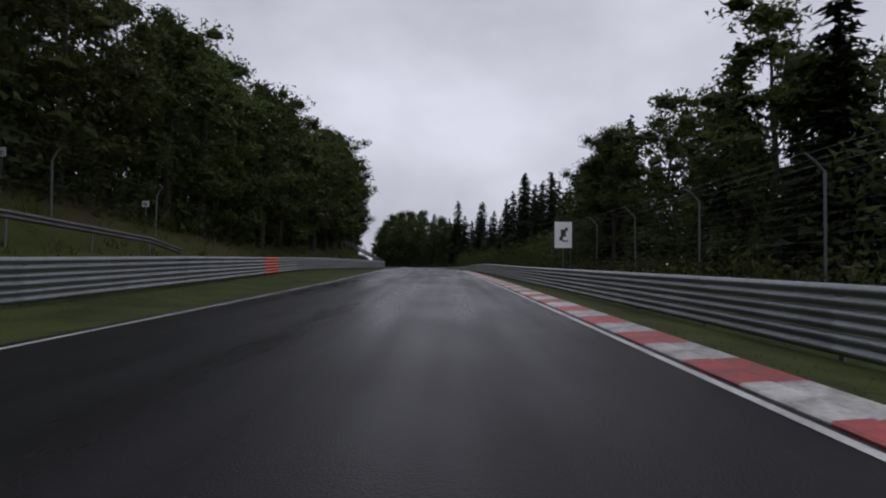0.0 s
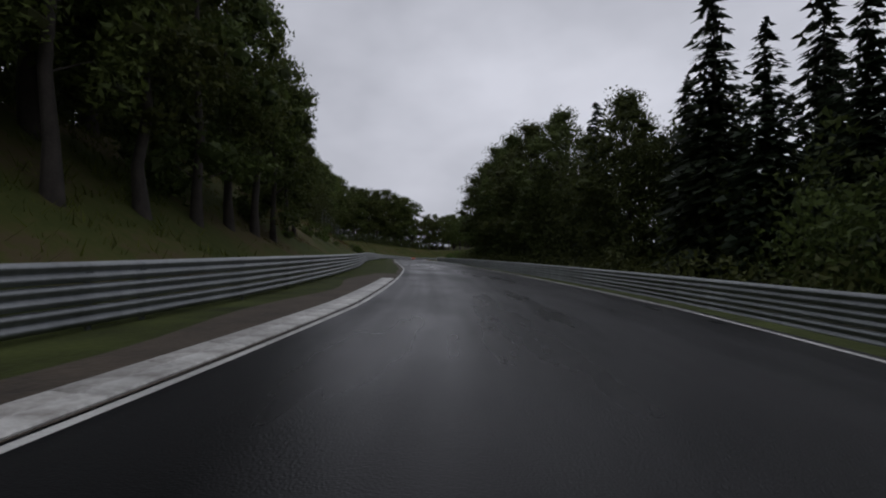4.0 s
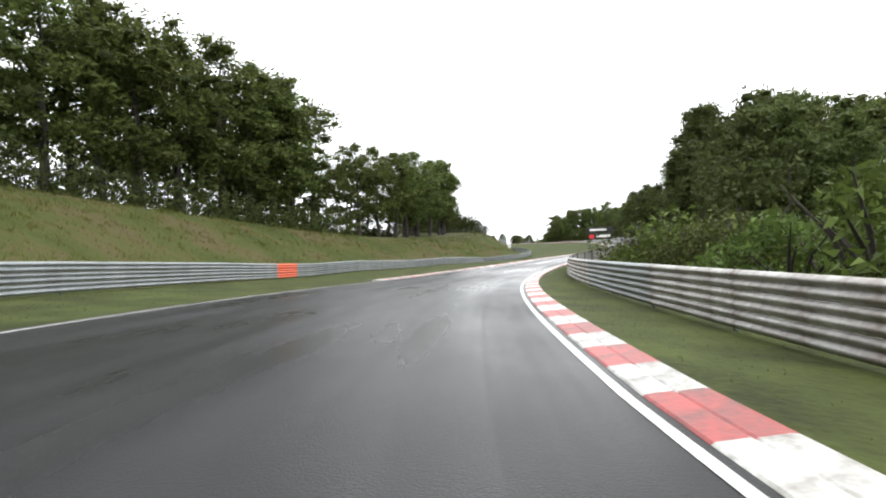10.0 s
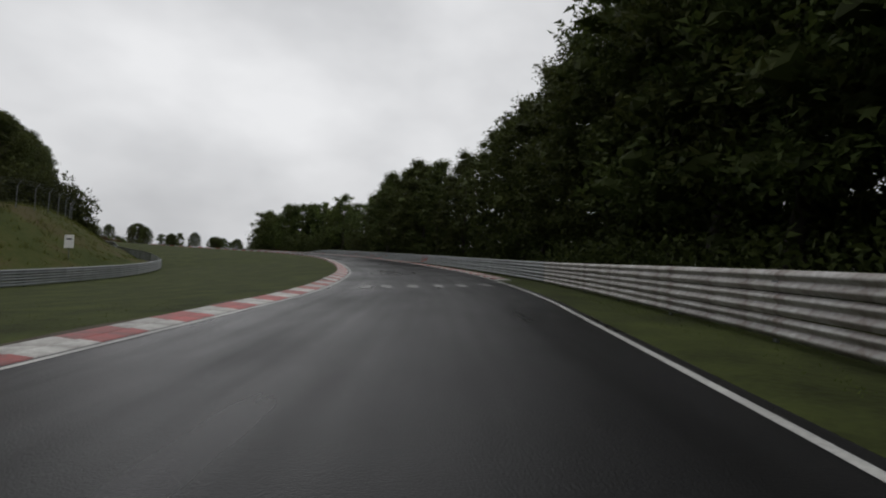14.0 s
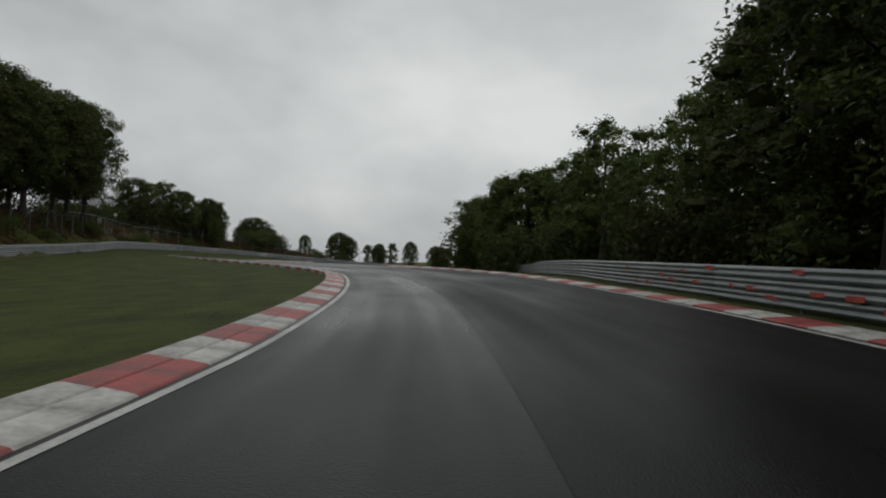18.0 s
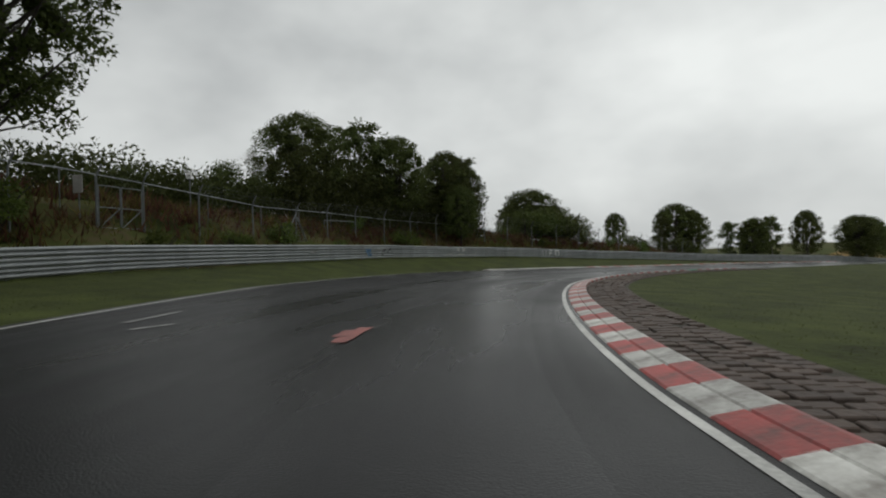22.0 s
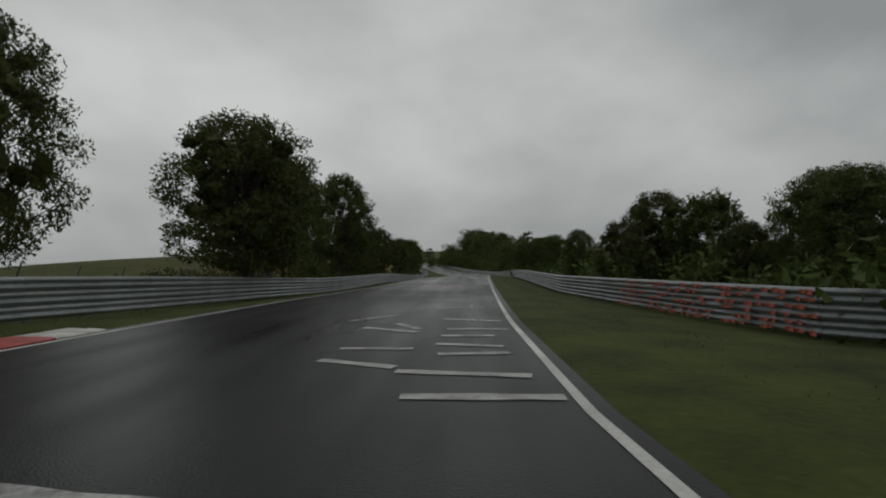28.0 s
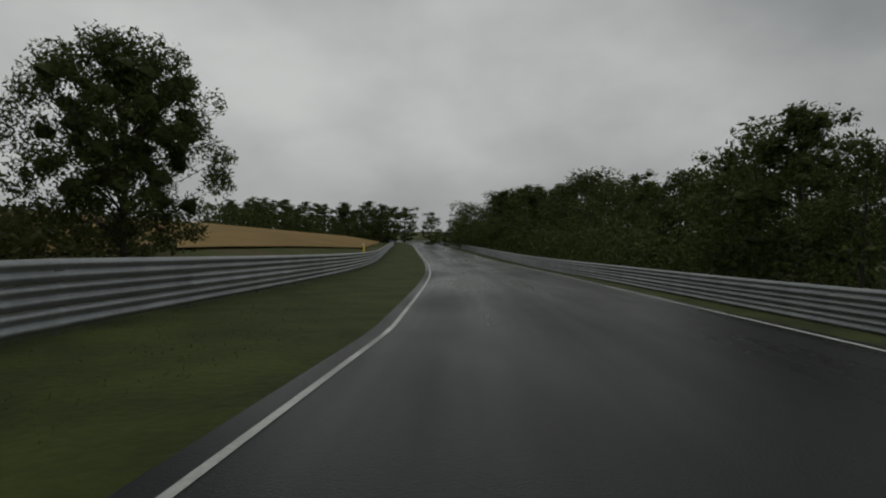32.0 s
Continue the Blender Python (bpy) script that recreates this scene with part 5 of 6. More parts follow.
roadside = [("maple", 27.92, 14.2, 7.8, 3.0), ("maple", 28.02, 15.5, 7.0, 2.6), ("birch", 28.4, 17.2, 10.0, 2.2), ("maple", 28.63, 14.0, 9.8, 3.1), ("maple", 29.06, 10.4, 9.1, 4.3), ("maple", 29.2, 11.6, 9.0, 3.5), ("maple", 29.44, 12.0, 9.2, 3.1), ("birch", 29.76, 12.6, 9.0, 2.0), ("maple", 29.9, 10.9, 10.0, 3.7), ("maple", 30.1, 11.2, 7.0, 1.9),
            ("pale", 30.41, 13.0, 6.9, 2.9), ("cherry", 30.52, 11.0, 6.7, 2.6), ("birch", 30.74, 11.0, 7.5, 2.2), ("maple", 31.07, 9.3, 6.1, 2.2), ("cherry", 31.6, 8.8, 7.3, 3.5), ("maple", 32.2, 9.2, 8.0, 3.0), ("maple", 32.54, 9.4, 7.6, 3.0)]
for kind, u, lat, top, half in roadside:
    p = at(u, lat)
    high = curve(u)[0][0, 2] + top - on_ground(p.x, p.y)
    natural = {"maple": 4.3 / 10.2, "birch": 2.8 / 12.2, "cherry": 3.8 / 8.5, "pale": 2.9 / 8.0}[kind]
    plant(kind, u, lat, high, half / (natural * high))
stand("oak", 36.63, -2.8, 8.1, 1.1)
# far side of the valley and the stubble field
row(["oak_deep"], "40.05:47.8:16.8 40.69:60.5:17.7 40.76:70.3:18.1 41.14:64.0:19.6 41.31:58.8:20.5 41.44:49.8:19.9 40.73:39.8:17.6 40.26:34.3:16.1 40.39:23.4:17.1 40.41:13.0:17.5 39.95:7.5:15.6 39.31:3.9:13.8 38.87:1.0:12.9", 1.6, 8, 1)
thicket(39.2, 41.2, 6, 75, 8, 12, 3000, "distant dark wood behind the stubble field", 1.2)
thicket(31.9, 33.4, 18, 36, 4.6, 2.6, 5200, "hedge of dark bushes at the edge of the field", 0.4)
thicket(28.6, 32.6, 40, 66, 2.6, 3.4, 6000, "dark bushes down the slope beyond the track", 0.7)
# other side of the last straight
row(["maple_far", "oak"], "27.45:-24:7 27.7:-22:7.8 28.0:-22:7.8 28.26:-22:7.4 28.8:-22:5.8 29.4:-20:4.0 30.4:-20:6.4", 1.25, 4, 0.5)
row(["maple"], "28.62:-10.5:3.7 28.7:-11:4.0 28.8:-9.8:2.6 29.0:-8.6:4.4 29.24:-8.6:3.6 29.68:-8.6:2.6 30.17:-8.8:4.3 30.43:-8.6:4.4 30.55:-9.8:4.7 30.84:-10:5.1 30.98:-9:4.6 31.12:-10:4.0", 0.9)
row(["maple"], "29.6:-8.2:3.8", 0.78)
row(["cherry"], "28.92:-10:4.2 30.6:-10.5:3.6 31.68:-14:2.2", 0.9)
thicket(28.4, 31.3, -7.6, -12, 2.3, 2.3, 7500, "dark hedge of bushes behind the guard rail", 0.3, L_OAK)
thicket(31.2, 36.5, -11.5, -16, 3.0, 3.6, 6500, "low bushes and brambles behind the guard rail", 0.3, L_OAK)
row(["maple_far", "oak"], "32.62:-13:4.9 32.74:-13:7.0 32.86:-13.5:7.2 32.99:-14.4:6.5 33.27:-18.8:7.2 33.56:-19.4:7.9", 1.15)
row(["oak", "maple_far"], "32.5:-20:3.4 32.7:-20:3.9 32.85:-20:5.9 32.98:-21.4:5.8 33.12:-20.6:6.7 33.31:-20.9:7.2 33.56:-21.4:7.6", 1.3)
row(["oak", "maple_far"], "33.9:-21.3:8.2 34.24:-21.3:9.4 34.64:-22.4:11.4 35.04:-24.6:12.4 35.54:-25:12.1 36.15:-25.7:13.2 36.73:-27.5:14.1 37.31:-29.6:15.8 38.08:-32.7:18.0 38.85:-35.4:18.7 39.82:-38.7:18.4", 1.4, 7, 0)
thicket(33.2, 38.5, -13, -22, 4, 7, 12000, "dark undergrowth along the wooded rise", 0.45)
row(["oak", "maple_far"], "34.9:-15:10.3 35.4:-14:10.6 35.9:-10:9.2 36.2:-9.5:7.3 36.7:-9:6.2 37.3:-9:4.3 38:-8.5:4.6", 1.2)


# ---- stubble field ----
fu, fl = np.meshgrid(np.linspace(32.9, 39.0, 30), np.linspace(0, 1, 16))
fu, fl = fu.ravel(), fl.ravel()
fc_, fn_ = curve(fu)
flat = np.maximum(RAIL_L(fu) + 4, 24 - 6 * (fu - 32.9)) * (1 - fl) + 62 * fl
fx, fy = fc_[:, 0] + fn_[:, 0] * flat, fc_[:, 1] + fn_[:, 1] * flat
field = mesh_object("stubble_field", np.stack([fx, fy, terrain(fx, fy) + 0.22], -1), [(j * 30 + i, j * 30 + i + 1, j * 30 + i + 31, j * 30 + i + 30) for j in range(15) for i in range(29)], M_STUBBLE, smooth_shade=True)
tagged(field, "golden stubble field on a gentle rise", "field", kind="structure")

# ---- fences ----
def fence_post_mesh(h, lean):
    """A steel post whose top is bent over towards the track (+x)."""
    bm = bmesh.new()
    rod(bm, (0, 0, -0.4), (0, 0, h), 0.045)
    rod(bm, (0, 0, h - 0.02), (lean * 0.5, 0, h + 0.32), 0.042)
    rod(bm, (lean * 0.5, 0, h + 0.31), (lean, 0, h + 0.55), 0.038)
    me = bpy.data.meshes.new("post")
    bm.to_mesh(me)
    bm.free()
    me.materials.append(M_POST)
    return me


def netting_mesh(h, lean, bay, cell=0.3):
    """One bay of wire netting, one unit long in y: level wires, upright wires and strands on the bent top."""
    verts, faces = [], []

    def wire(a, b, r):
        k = len(verts)
        for p in (a, b):
            if abs(a[2] - b[2]) < 1e-6:
                verts.extend([(p[0] + r, p[1], p[2] - r), (p[0] - r, p[1], p[2] - r), (p[0], p[1], p[2] + r)])
            else:
                verts.extend([(p[0] + r, p[1] - r / bay, p[2]), (p[0] - r, p[1] - r / bay, p[2]), (p[0], p[1] + r / bay, p[2])])
        for i in range(3):
            faces.append((k + i, k + (i + 1) % 3, k + 3 + (i + 1) % 3, k + 3 + i))

    n = int(h / cell)
    for i in range(n + 1):
        wire((0, -0.5, 0.05 + (h - 0.1) * i / n), (0, 0.5, 0.05 + (h - 0.1) * i / n), 0.0035)
    m = int(bay / cell)
    for j in range(1, m):
        wire((0, -0.5 + j / m, 0.05), (0, -0.5 + j / m, h), 0.003)
    for s in (0.35, 0.65, 1.0):
        wire((lean * s, -0.5, h + 0.55 * s), (lean * s, 0.5, h + 0.55 * s), 0.006)
    me = bpy.data.meshes.new("wire_netting")
    me.from_pydata(verts, [], faces)
    me.materials.append(M_WIRE)
    return me


def fence(u0, u1, lat, label, h=2.6, bay=4.0, lean=0.35, anchor=None):
    """Posts with bent tops and wire netting along a lateral line of the plan; the tops bend to the track.
    anchor: the u of a post that two struts and a ladder of wires hold."""
    us = metres(u0, u1, bay, lat)
    if anchor:
        runs = [metres(u0 + k * bay / 2400, u1, bay, lat) for k in range(100)]
        us = min(runs, key=lambda r: np.abs(r - anchor).min())
    spots = []
    for u in us:
        p = at(u, float(lat(u)))
        p.z = on_ground(p.x, p.y)
        spots.append(p)
    root = thing("fence", label, "fence", Matrix.Translation(spots[0]), "wire fences beside the track")
    side = -1 if float(lat(us[0])) > 0 else 1
    post, net = fence_post_mesh(h, lean), netting_mesh(h, lean, bay)
    for i, p in enumerate(spots):
        q = spots[i + 1] if i + 1 < len(spots) else spots[i - 1]
        d = (q - p) if i + 1 < len(spots) else (p - q)
        turn = Matrix.Rotation(math.atan2(-d.x, d.y), 4, "Z")
        ob = new("post", post)
        ob.parent = root
        ob.matrix_basis = Matrix.Translation(p - spots[0]) @ turn @ (Matrix.Rotation(math.pi, 4, "Z") if side > 0 else Matrix()) @ Matrix.Rotation(0.03 * math.sin(i * 2.3), 4, "X")
        if i + 1 < len(spots):
            ln = math.hypot(d.x, d.y)
            shear = Matrix.Identity(4)
            shear[2][1] = d.z / ln
            ob = new("wire_netting", net)
            ob.parent = root
            ob.matrix_basis = Matrix.Translation((p + q) / 2 - spots[0]) @ turn @ shear @ Matrix.Diagonal((1, ln, 1, 1)) @ (Matrix.Rotation(math.pi, 4, "Z") if side > 0 else Matrix())
        if anchor and abs(us[i] - anchor) == np.abs(us - anchor).min():
            for s in (-1, 1):
                bm = bmesh.new()
                rod(bm, (0, 0, h - 0.25), (0, s * 1.6, -0.2), 0.05)
                part("strut", bm, M_POST, root).matrix_basis = Matrix.Translation(p - spots[0]) @ turn
            for k in range(9):
                z = 0.25 + (h - 0.8) * k / 8
                bm = bmesh.new()
                rod(bm, (0, -0.1, z), (0, 1.5 * (1 - z / h) + 0.12, z + 0.05), 0.02, sides=5)
                part("rung", bm, M_POST, root).matrix_basis = Matrix.Translation(p - spots[0]) @ turn
    return root


FENCE_BANK = table("5.3:12.5 6:13.2 7.5:15 8.7:17 10:27 11.2:38 11.6:42 12.6:44")
fence(-1.35, 2.35, lambda u: -11.3 + 0 * u, "tall wire fence with bent post tops before the trees", h=3.9, bay=7.9, lean=0.6)
fence(-0.9, 1.05, lambda u: 16.2 + 0 * u, "wire fence with steel posts up on the wooded bank", h=2.4, bay=8.0)
fence(7.2, 12.6, FENCE_BANK, "wire fence with bent post tops along the grassy bank", h=2.8, bay=7.6, lean=0.45, anchor=8.78)
fence(15.2, 19.6, lambda u: 36 - 1.2 * (u - 15.2), "wire fence with bent post tops on the crest", h=2.0, bay=4.0)
fence(20.0, 23.0, lambda u: RAIL_L(u) + 3.6, "wire fence with bent post tops behind the guard rail", h=2.4, bay=3.6)
fence(23.35, 28.0, lambda u: RAIL_L(u) + 3.6, "wire fence with bent post tops on a reddish bank", h=2.4, bay=4.2, anchor=23.77)
fence(28.1, 30.2, lambda u: 19 + 0 * u, "low wire fence with bent post tops down the slope", h=2.6, bay=3.4, lean=0.25)


def gate(u, lat, label):
    p = at(u, lat)
    p.z = on_ground(p.x, p.y)
    root = thing("gate", label, "gate", Matrix.Translation(p) @ Matrix.Rotation(radians(way(u)), 4, "Z"))
    for y in (-1.3, 1.3):
        bm = bmesh.new()
        rod(bm, (0, y, -0.3), (0, y, 2.5), 0.05)
        rod(bm, (0, y, 2.48), (0.35, y, 3.0), 0.04)
        part("gate_post", bm, M_POST, root)
    for y in (-0.62, 0.62):
        leaf = bmesh.new()
        for a, b in (((0, y - 0.58, 0.15), (0, y + 0.58, 0.15)), ((0, y - 0.58, 2.1), (0, y + 0.58, 2.1)), ((0, y - 0.58, 1.1), (0, y + 0.58, 1.1)), ((0, y - 0.58, 0.15), (0, y - 0.58, 2.1)), ((0, y + 0.58, 0.15), (0, y + 0.58, 2.1)), ((0, y - 0.58, 0.15), (0, y + 0.58, 1.1))):
            rod(leaf, a, b, 0.028, sides=6)
        part("gate_leaf", leaf, M_POST, root)
    return root


gate(23.18, float(RAIL_L(23.2)) + 3.6, "double steel tube gate in the wire fence")


# ---- signs and small posts ----
def board_sign(name, label, u, lat, low, panels, legs, category="sign", group=""):
    """Flat panels on posts, facing the oncoming camera. panels: list of (offset, height, width, tall, material, [bars])."""
    p = at(u, lat)
    p.z = on_ground(p.x, p.y)
    root = thing(name, label, category, Matrix.Translation(p) @ Matrix.Rotation(radians(way(u)), 4, "Z"), group)
    for x in legs:
        bm = bmesh.new()
        rod(bm, (x, 0.05, -0.3), (x, 0.05, low), 0.035)
        part("leg", bm, M_POST, root)
    for off, up, w, tall, mat, bars in panels:
        bm = bmesh.new()
        box(bm, w, 0.03, tall, Matrix.Translation((off, 0, up)), 0.008)
        pn = part("panel", bm, mat, root)
        for bx, bz, bw, bh, bmat in bars:
            bm = bmesh.new()
            box(bm, bw, 0.006, bh, Matrix.Translation((off + bx, -0.019, up + bz)))
            part("print_bar", bm, bmat, pn)
    return root


board_sign("warning_board", "white board with a dark printed mark on a post", 1.07, -6.8, 3.9,
           [(0, 3.3, 1.0, 1.5, M_SIGN, [(0.0, 0.1, 0.30, 0.42, M_BLACK), (0.18, 0.32, 0.16, 0.2, M_BLACK), (-0.12, -0.22, 0.2, 0.22, M_BLACK), (0.1, -0.35, 0.34, 0.08, M_BLACK)])], (0.0,))
MARK = [(0, 0, 0.22, 0.05, M_BLACK), (0, -0.09, 0.16, 0.04, M_BLACK)]
for u, lat, up, lab in ((3.97, 7.8, 1.5, "small white marker plate beside the guard rail"), (14.2, -6.2, 2.2, "small white marker plate on a thin post"),
                        (22.96, 16.9, 1.2, "small white marker plate above the guard rail"), (23.44, 21.0, 2.3, "small white marker plate on the bank"),
                        (0.71, 17.4, 1.6, "small white marker plate high on the bank"), (1.08, 17.4, 1.3, "small white marker plate high on the bank"), (29.9, -6.7, 1.2, "small white marker plate behind the guard rail")):
    board_sign("marker_plate", lab, u, lat, up, [(0, up, 0.40, 0.36, M_SIGN, MARK)], (0.0,), "marker plate", "small marker plates")
board_sign("sponsor_sign", "black sign with two rows of pale print on two legs", 12.05, -5.2, 3.2,
           [(0, 3.05, 1.85, 0.42, M_BLACK, [(-0.15, 0, 1.2, 0.15, M_SIGN)]), (0, 2.55, 1.85, 0.48, M_BLACK, [(-0.62, 0, 0.34, 0.3, M_REDSIGN), (0.25, 0.02, 1.0, 0.2, M_SIGN)])], (-0.7, 0.7))
board_sign("panel_sign", "pale grey panel sign on two posts", 29.2, 10.7, 2.3, [(0, 1.95, 0.62, 0.8, M_CONC, [(0, 0.22, 0.46, 0.1, M_SIGN), (0, -0.08, 0.46, 0.3, M_CHALK)])], (-0.2, 0.2))
board_sign("grey_board", "pale grey board fixed to the wire fence", 23.1, 20.0, 1.5, [(0, 1.6, 0.55, 0.8, M_CONC, [])], (0.0,))
board_sign("white_board", "tilted white board at the top of the bank", 17.0, 26.5, 1.9, [(0, 1.5, 0.7, 1.1, M_SIGN, [(0, 0.2, 0.4, 0.12, M_BLACK)])], (0.0,))
board_sign("grey_board", "plain grey board on the wire fence", 10.6, 32.4, 1.6, [(0, 1.0, 2.2, 1.2, M_CONC, [])], (-0.8, 0.8))


def marker_post(u, lat, h, mat, label):
    p = at(u, lat)
    p.z = on_ground(p.x, p.y)
    root = thing("marker_post", label, "post", Matrix.Translation(p))
    bm = bmesh.new()
    box(bm, 0.16, 0.16, h + 0.2, Matrix.Translation((0, 0, h / 2 - 0.1)), 0.02)
    part("shaft", bm, mat, root)
    bm = bmesh.new()
    box(bm, 0.18, 0.18, 0.16, Matrix.Translation((0, 0, h + 0.06)), 0.03)
    part("cap", bm, M_SIGN, root)


marker_post(33.85, 7.2, 1.9, M_YELLOW, "slim yellow marker post beside the field")
marker_post(23.32, 17.0, 1.3, M_CONC, "squat concrete marker post behind the guard rail")
marker_post(30.9, -7.9, 1.3, M_YELLOW, "slim yellow marker post by the rail")

# ---- paint on the asphalt ----
def road_paint(label, text, mat, width=0.16):
    """Worn strokes painted on the road; the text gives u:lateral pairs, a pair of places a stroke."""
    root = None
    for s in text.split(" / "):
        (u0, l0), (u1, l1) = [[float(v) for v in q.split(":")] for q in s.split()]
        if root is None:
            base = at(u0, l0)
            root = thing("road_painting", label, "road painting", Matrix.Translation(base), "paintings on the asphalt", "structure")
        n = 4
        c = [at(u0 + (u1 - u0) * k / n, l0 + (l1 - l0) * k / n, 0.012) - base for k in range(n + 1)]
        d = (c[-1] - c[0]).normalized()
        side = Vector((-d.y, d.x, 0)).normalized() * width / 2
        v, f = [], []
        for k, p in enumerate(c):
            wob = 1 + 0.15 * math.sin(k * 2.1 + u0 * 40)
            v += [p - side * wob, p + side * wob]
        f = [(2 * k, 2 * k + 2, 2 * k + 3, 2 * k + 1) for k in range(n)]
        mesh_object("stroke", v, f, mat, root)


road_paint("row of broad worn white bars across the asphalt", "8.24:1.42 8.33:1.52 / 8.25:1.02 8.33:1.08 / 8.24:0.30 8.33:0.52 / 8.25:-0.39 8.33:-0.28 / 8.25:-0.79 8.33:-0.85 / 8.25:-1.35 8.33:-1.25 / 8.25:-1.89 8.33:-1.72 / 8.25:-2.51 8.33:-2.32", M_PAINT, 0.26)
road_paint("row of faded white bars across the asphalt", "15.27:2.52 15.38:2.55 / 15.27:1.69 15.38:1.75 / 15.27:0.66 15.38:0.6 / 15.28:-0.42 15.39:-0.4 / 15.29:-1.4 15.4:-1.35 / 15.31:-2.5 15.41:-2.3", M_CHALK, 0.42)
road_paint("faded white strokes painted across the asphalt", "7.38:1.06 7.48:0.60 / 7.40:0.14 7.48:-0.13 / 7.36:-0.19 7.46:-1.50 / 7.36:-1.47 7.46:-2.19 / 7.22:-0.63 7.28:-0.69 / 7.24:-1.31 7.18:-1.12 / 7.24:-1.79 7.18:-1.54 / 7.24:-2.26 7.18:-2.07 / 7.24:-2.94 7.18:-2.80 / 7.24:-3.82 7.18:-3.72", M_CHALK)
road_paint("faded white strokes painted across the asphalt", "9.80:6.62 9.72:3.58 / 9.82:5.07 9.82:3.84 / 9.66:1.50 9.56:0.90 / 9.66:0.75 9.56:0.31 / 9.72:0.48 9.58:0.03 / 9.68:-0.63 9.68:-0.95 / 9.56:-0.95 9.56:-1.65 / 9.48:-1.15 9.46:-1.34", M_CHALK)
road_paint("faint white ring and strokes painted on the asphalt", "12.9:4.2 12.75:3.2 / 12.75:3.2 12.65:4.0 / 12.65:4.0 12.78:5.0 / 12.78:5.0 12.9:4.2 / 12.1:3.4 12.1:2.9 / 12.3:1.6 12.3:1.1 / 11.8:2.2 11.75:1.8", M_CHALK, 0.14)
road_paint("faded white ring and bars painted by the kerb", "17.56:2.82 17.56:1.81 / 17.52:2.85 17.52:1.71 / 17.70:2.93 17.70:1.92 / 17.46:3.29 17.44:2.00 / 17.36:3.27 17.39:2.74 / 17.39:2.74 17.35:2.06 / 17.35:2.06 17.30:1.98 / 17.30:1.98 17.28:2.48 / 17.26:3.27 17.30:2.75 / 17.85:2.9 17.85:2.1", M_CHALK, 0.2)
road_paint("faint white ring and crossing lines on the asphalt", "21.46:4.37 21.40:4.07 / 21.40:4.07 21.36:3.16 / 21.36:3.16 21.36:2.72 / 21.36:2.72 21.44:2.94 / 21.62:5.21 21.58:3.64 / 21.34:2.58 21.52:2.84 / 21.50:4.68 21.52:3.69 / 21.56:3.84 21.44:2.03 / 21.56:5.32 21.62:4.43", M_CHALK, 0.12)
road_paint("small patches of red paint on the asphalt", "22.44:2.15 22.53:2.2 / 22.47:2.3 22.51:2.32", M_PINK, 0.24)
road_paint("faded white scrawl painted near the edge line", "22.52:6.60 22.62:6.82 / 22.48:5.90 22.52:5.63 / 23.52:9.23 23.50:7.61 / 23.76:9.9 23.80:9.01 / 23.68:8.80 23.68:7.52 / 23.72:7.85 23.74:7.22", M_CHALK, 0.16)
road_paint("faint wavy white lines across the asphalt", "24.90:7.17 25.18:8.7 / 24.96:6.54 24.92:4.72 / 25.06:5.54 24.88:3.14 / 25.04:1.81 24.88:0.10 / 24.68:0.24 24.64:-0.8", M_CHALK, 0.1)
road_paint("outlined white strokes painted inside the bend", "25.68:0.94 25.64:0.10 / 25.66:0.99 25.60:0.60 / 25.68:-0.17 25.66:-0.84 / 25.68:-0.85 25.62:-1.01 / 25.64:-1.05 25.56:-1.40 / 25.56:0.29 25.56:-0.23 / 25.48:0.23 25.50:-0.19 / 25.46:0.26 25.46:-0.25 / 25.42:0.23 25.42:-0.54 / 25.43:-0.66 25.38:-0.69 / 25.42:-0.74 25.42:-1.25 / 25.42:-1.00 25.36:-1.1", M_CHALK, 0.11)
road_paint("broad white strokes painted across the asphalt", "27.84:5.91 27.90:5.25 / 27.90:5.25 27.86:4.99 / 27.82:4.73 27.86:4.90 / 27.86:4.90 27.865:3.56 / 27.865:3.56 27.84:3.18 / 27.84:3.18 27.80:3.70 / 27.80:3.70 27.82:4.58 / 27.78:3.11 27.85:3.08 / 27.85:3.08 27.84:2.15 / 27.84:2.15 27.80:2.18 / 27.80:1.82 27.80:0.90 / 27.93:2.62 27.925:0.98 / 27.895:2.47 27.89:0.87 / 27.97:2.87 27.965:1.03 / 27.86:2.52 27.86:0.82 / 28.03:2.38 28.02:1.14 / 28.13:2.71 28.12:1.38 / 28.08:5.77 28.06:3.81 / 28.02:5.14 27.99:3.43", M_PAINT, 0.2)
road_paint("short white bars painted near the edge line", "27.76:0.30 27.82:0.30 / 27.76:0.0 27.82:0.0 / 27.76:-0.3 27.82:-0.3 / 27.76:-0.62 27.82:-0.62 / 27.76:-0.95 27.82:-0.95 / 27.76:-1.28 27.82:-1.28 / 27.86:0.41 27.86:-1.30 / 27.92:0.58 27.91:-1.04 / 27.955:0.52 27.965:-1.19 / 28.02:0.25 28.02:-1.08 / 28.10:0.73 28.10:-0.96 / 28.22:0.54 28.22:-0.98", M_PAINT, 0.2)
road_paint("faded white scrawl at the side of the asphalt", "27.78:5.54 27.80:5.50 / 27.76:4.60 27.74:3.89 / 27.78:4.90 27.74:3.59 / 27.78:5.10 27.78:4.70", M_CHALK, 0.2)
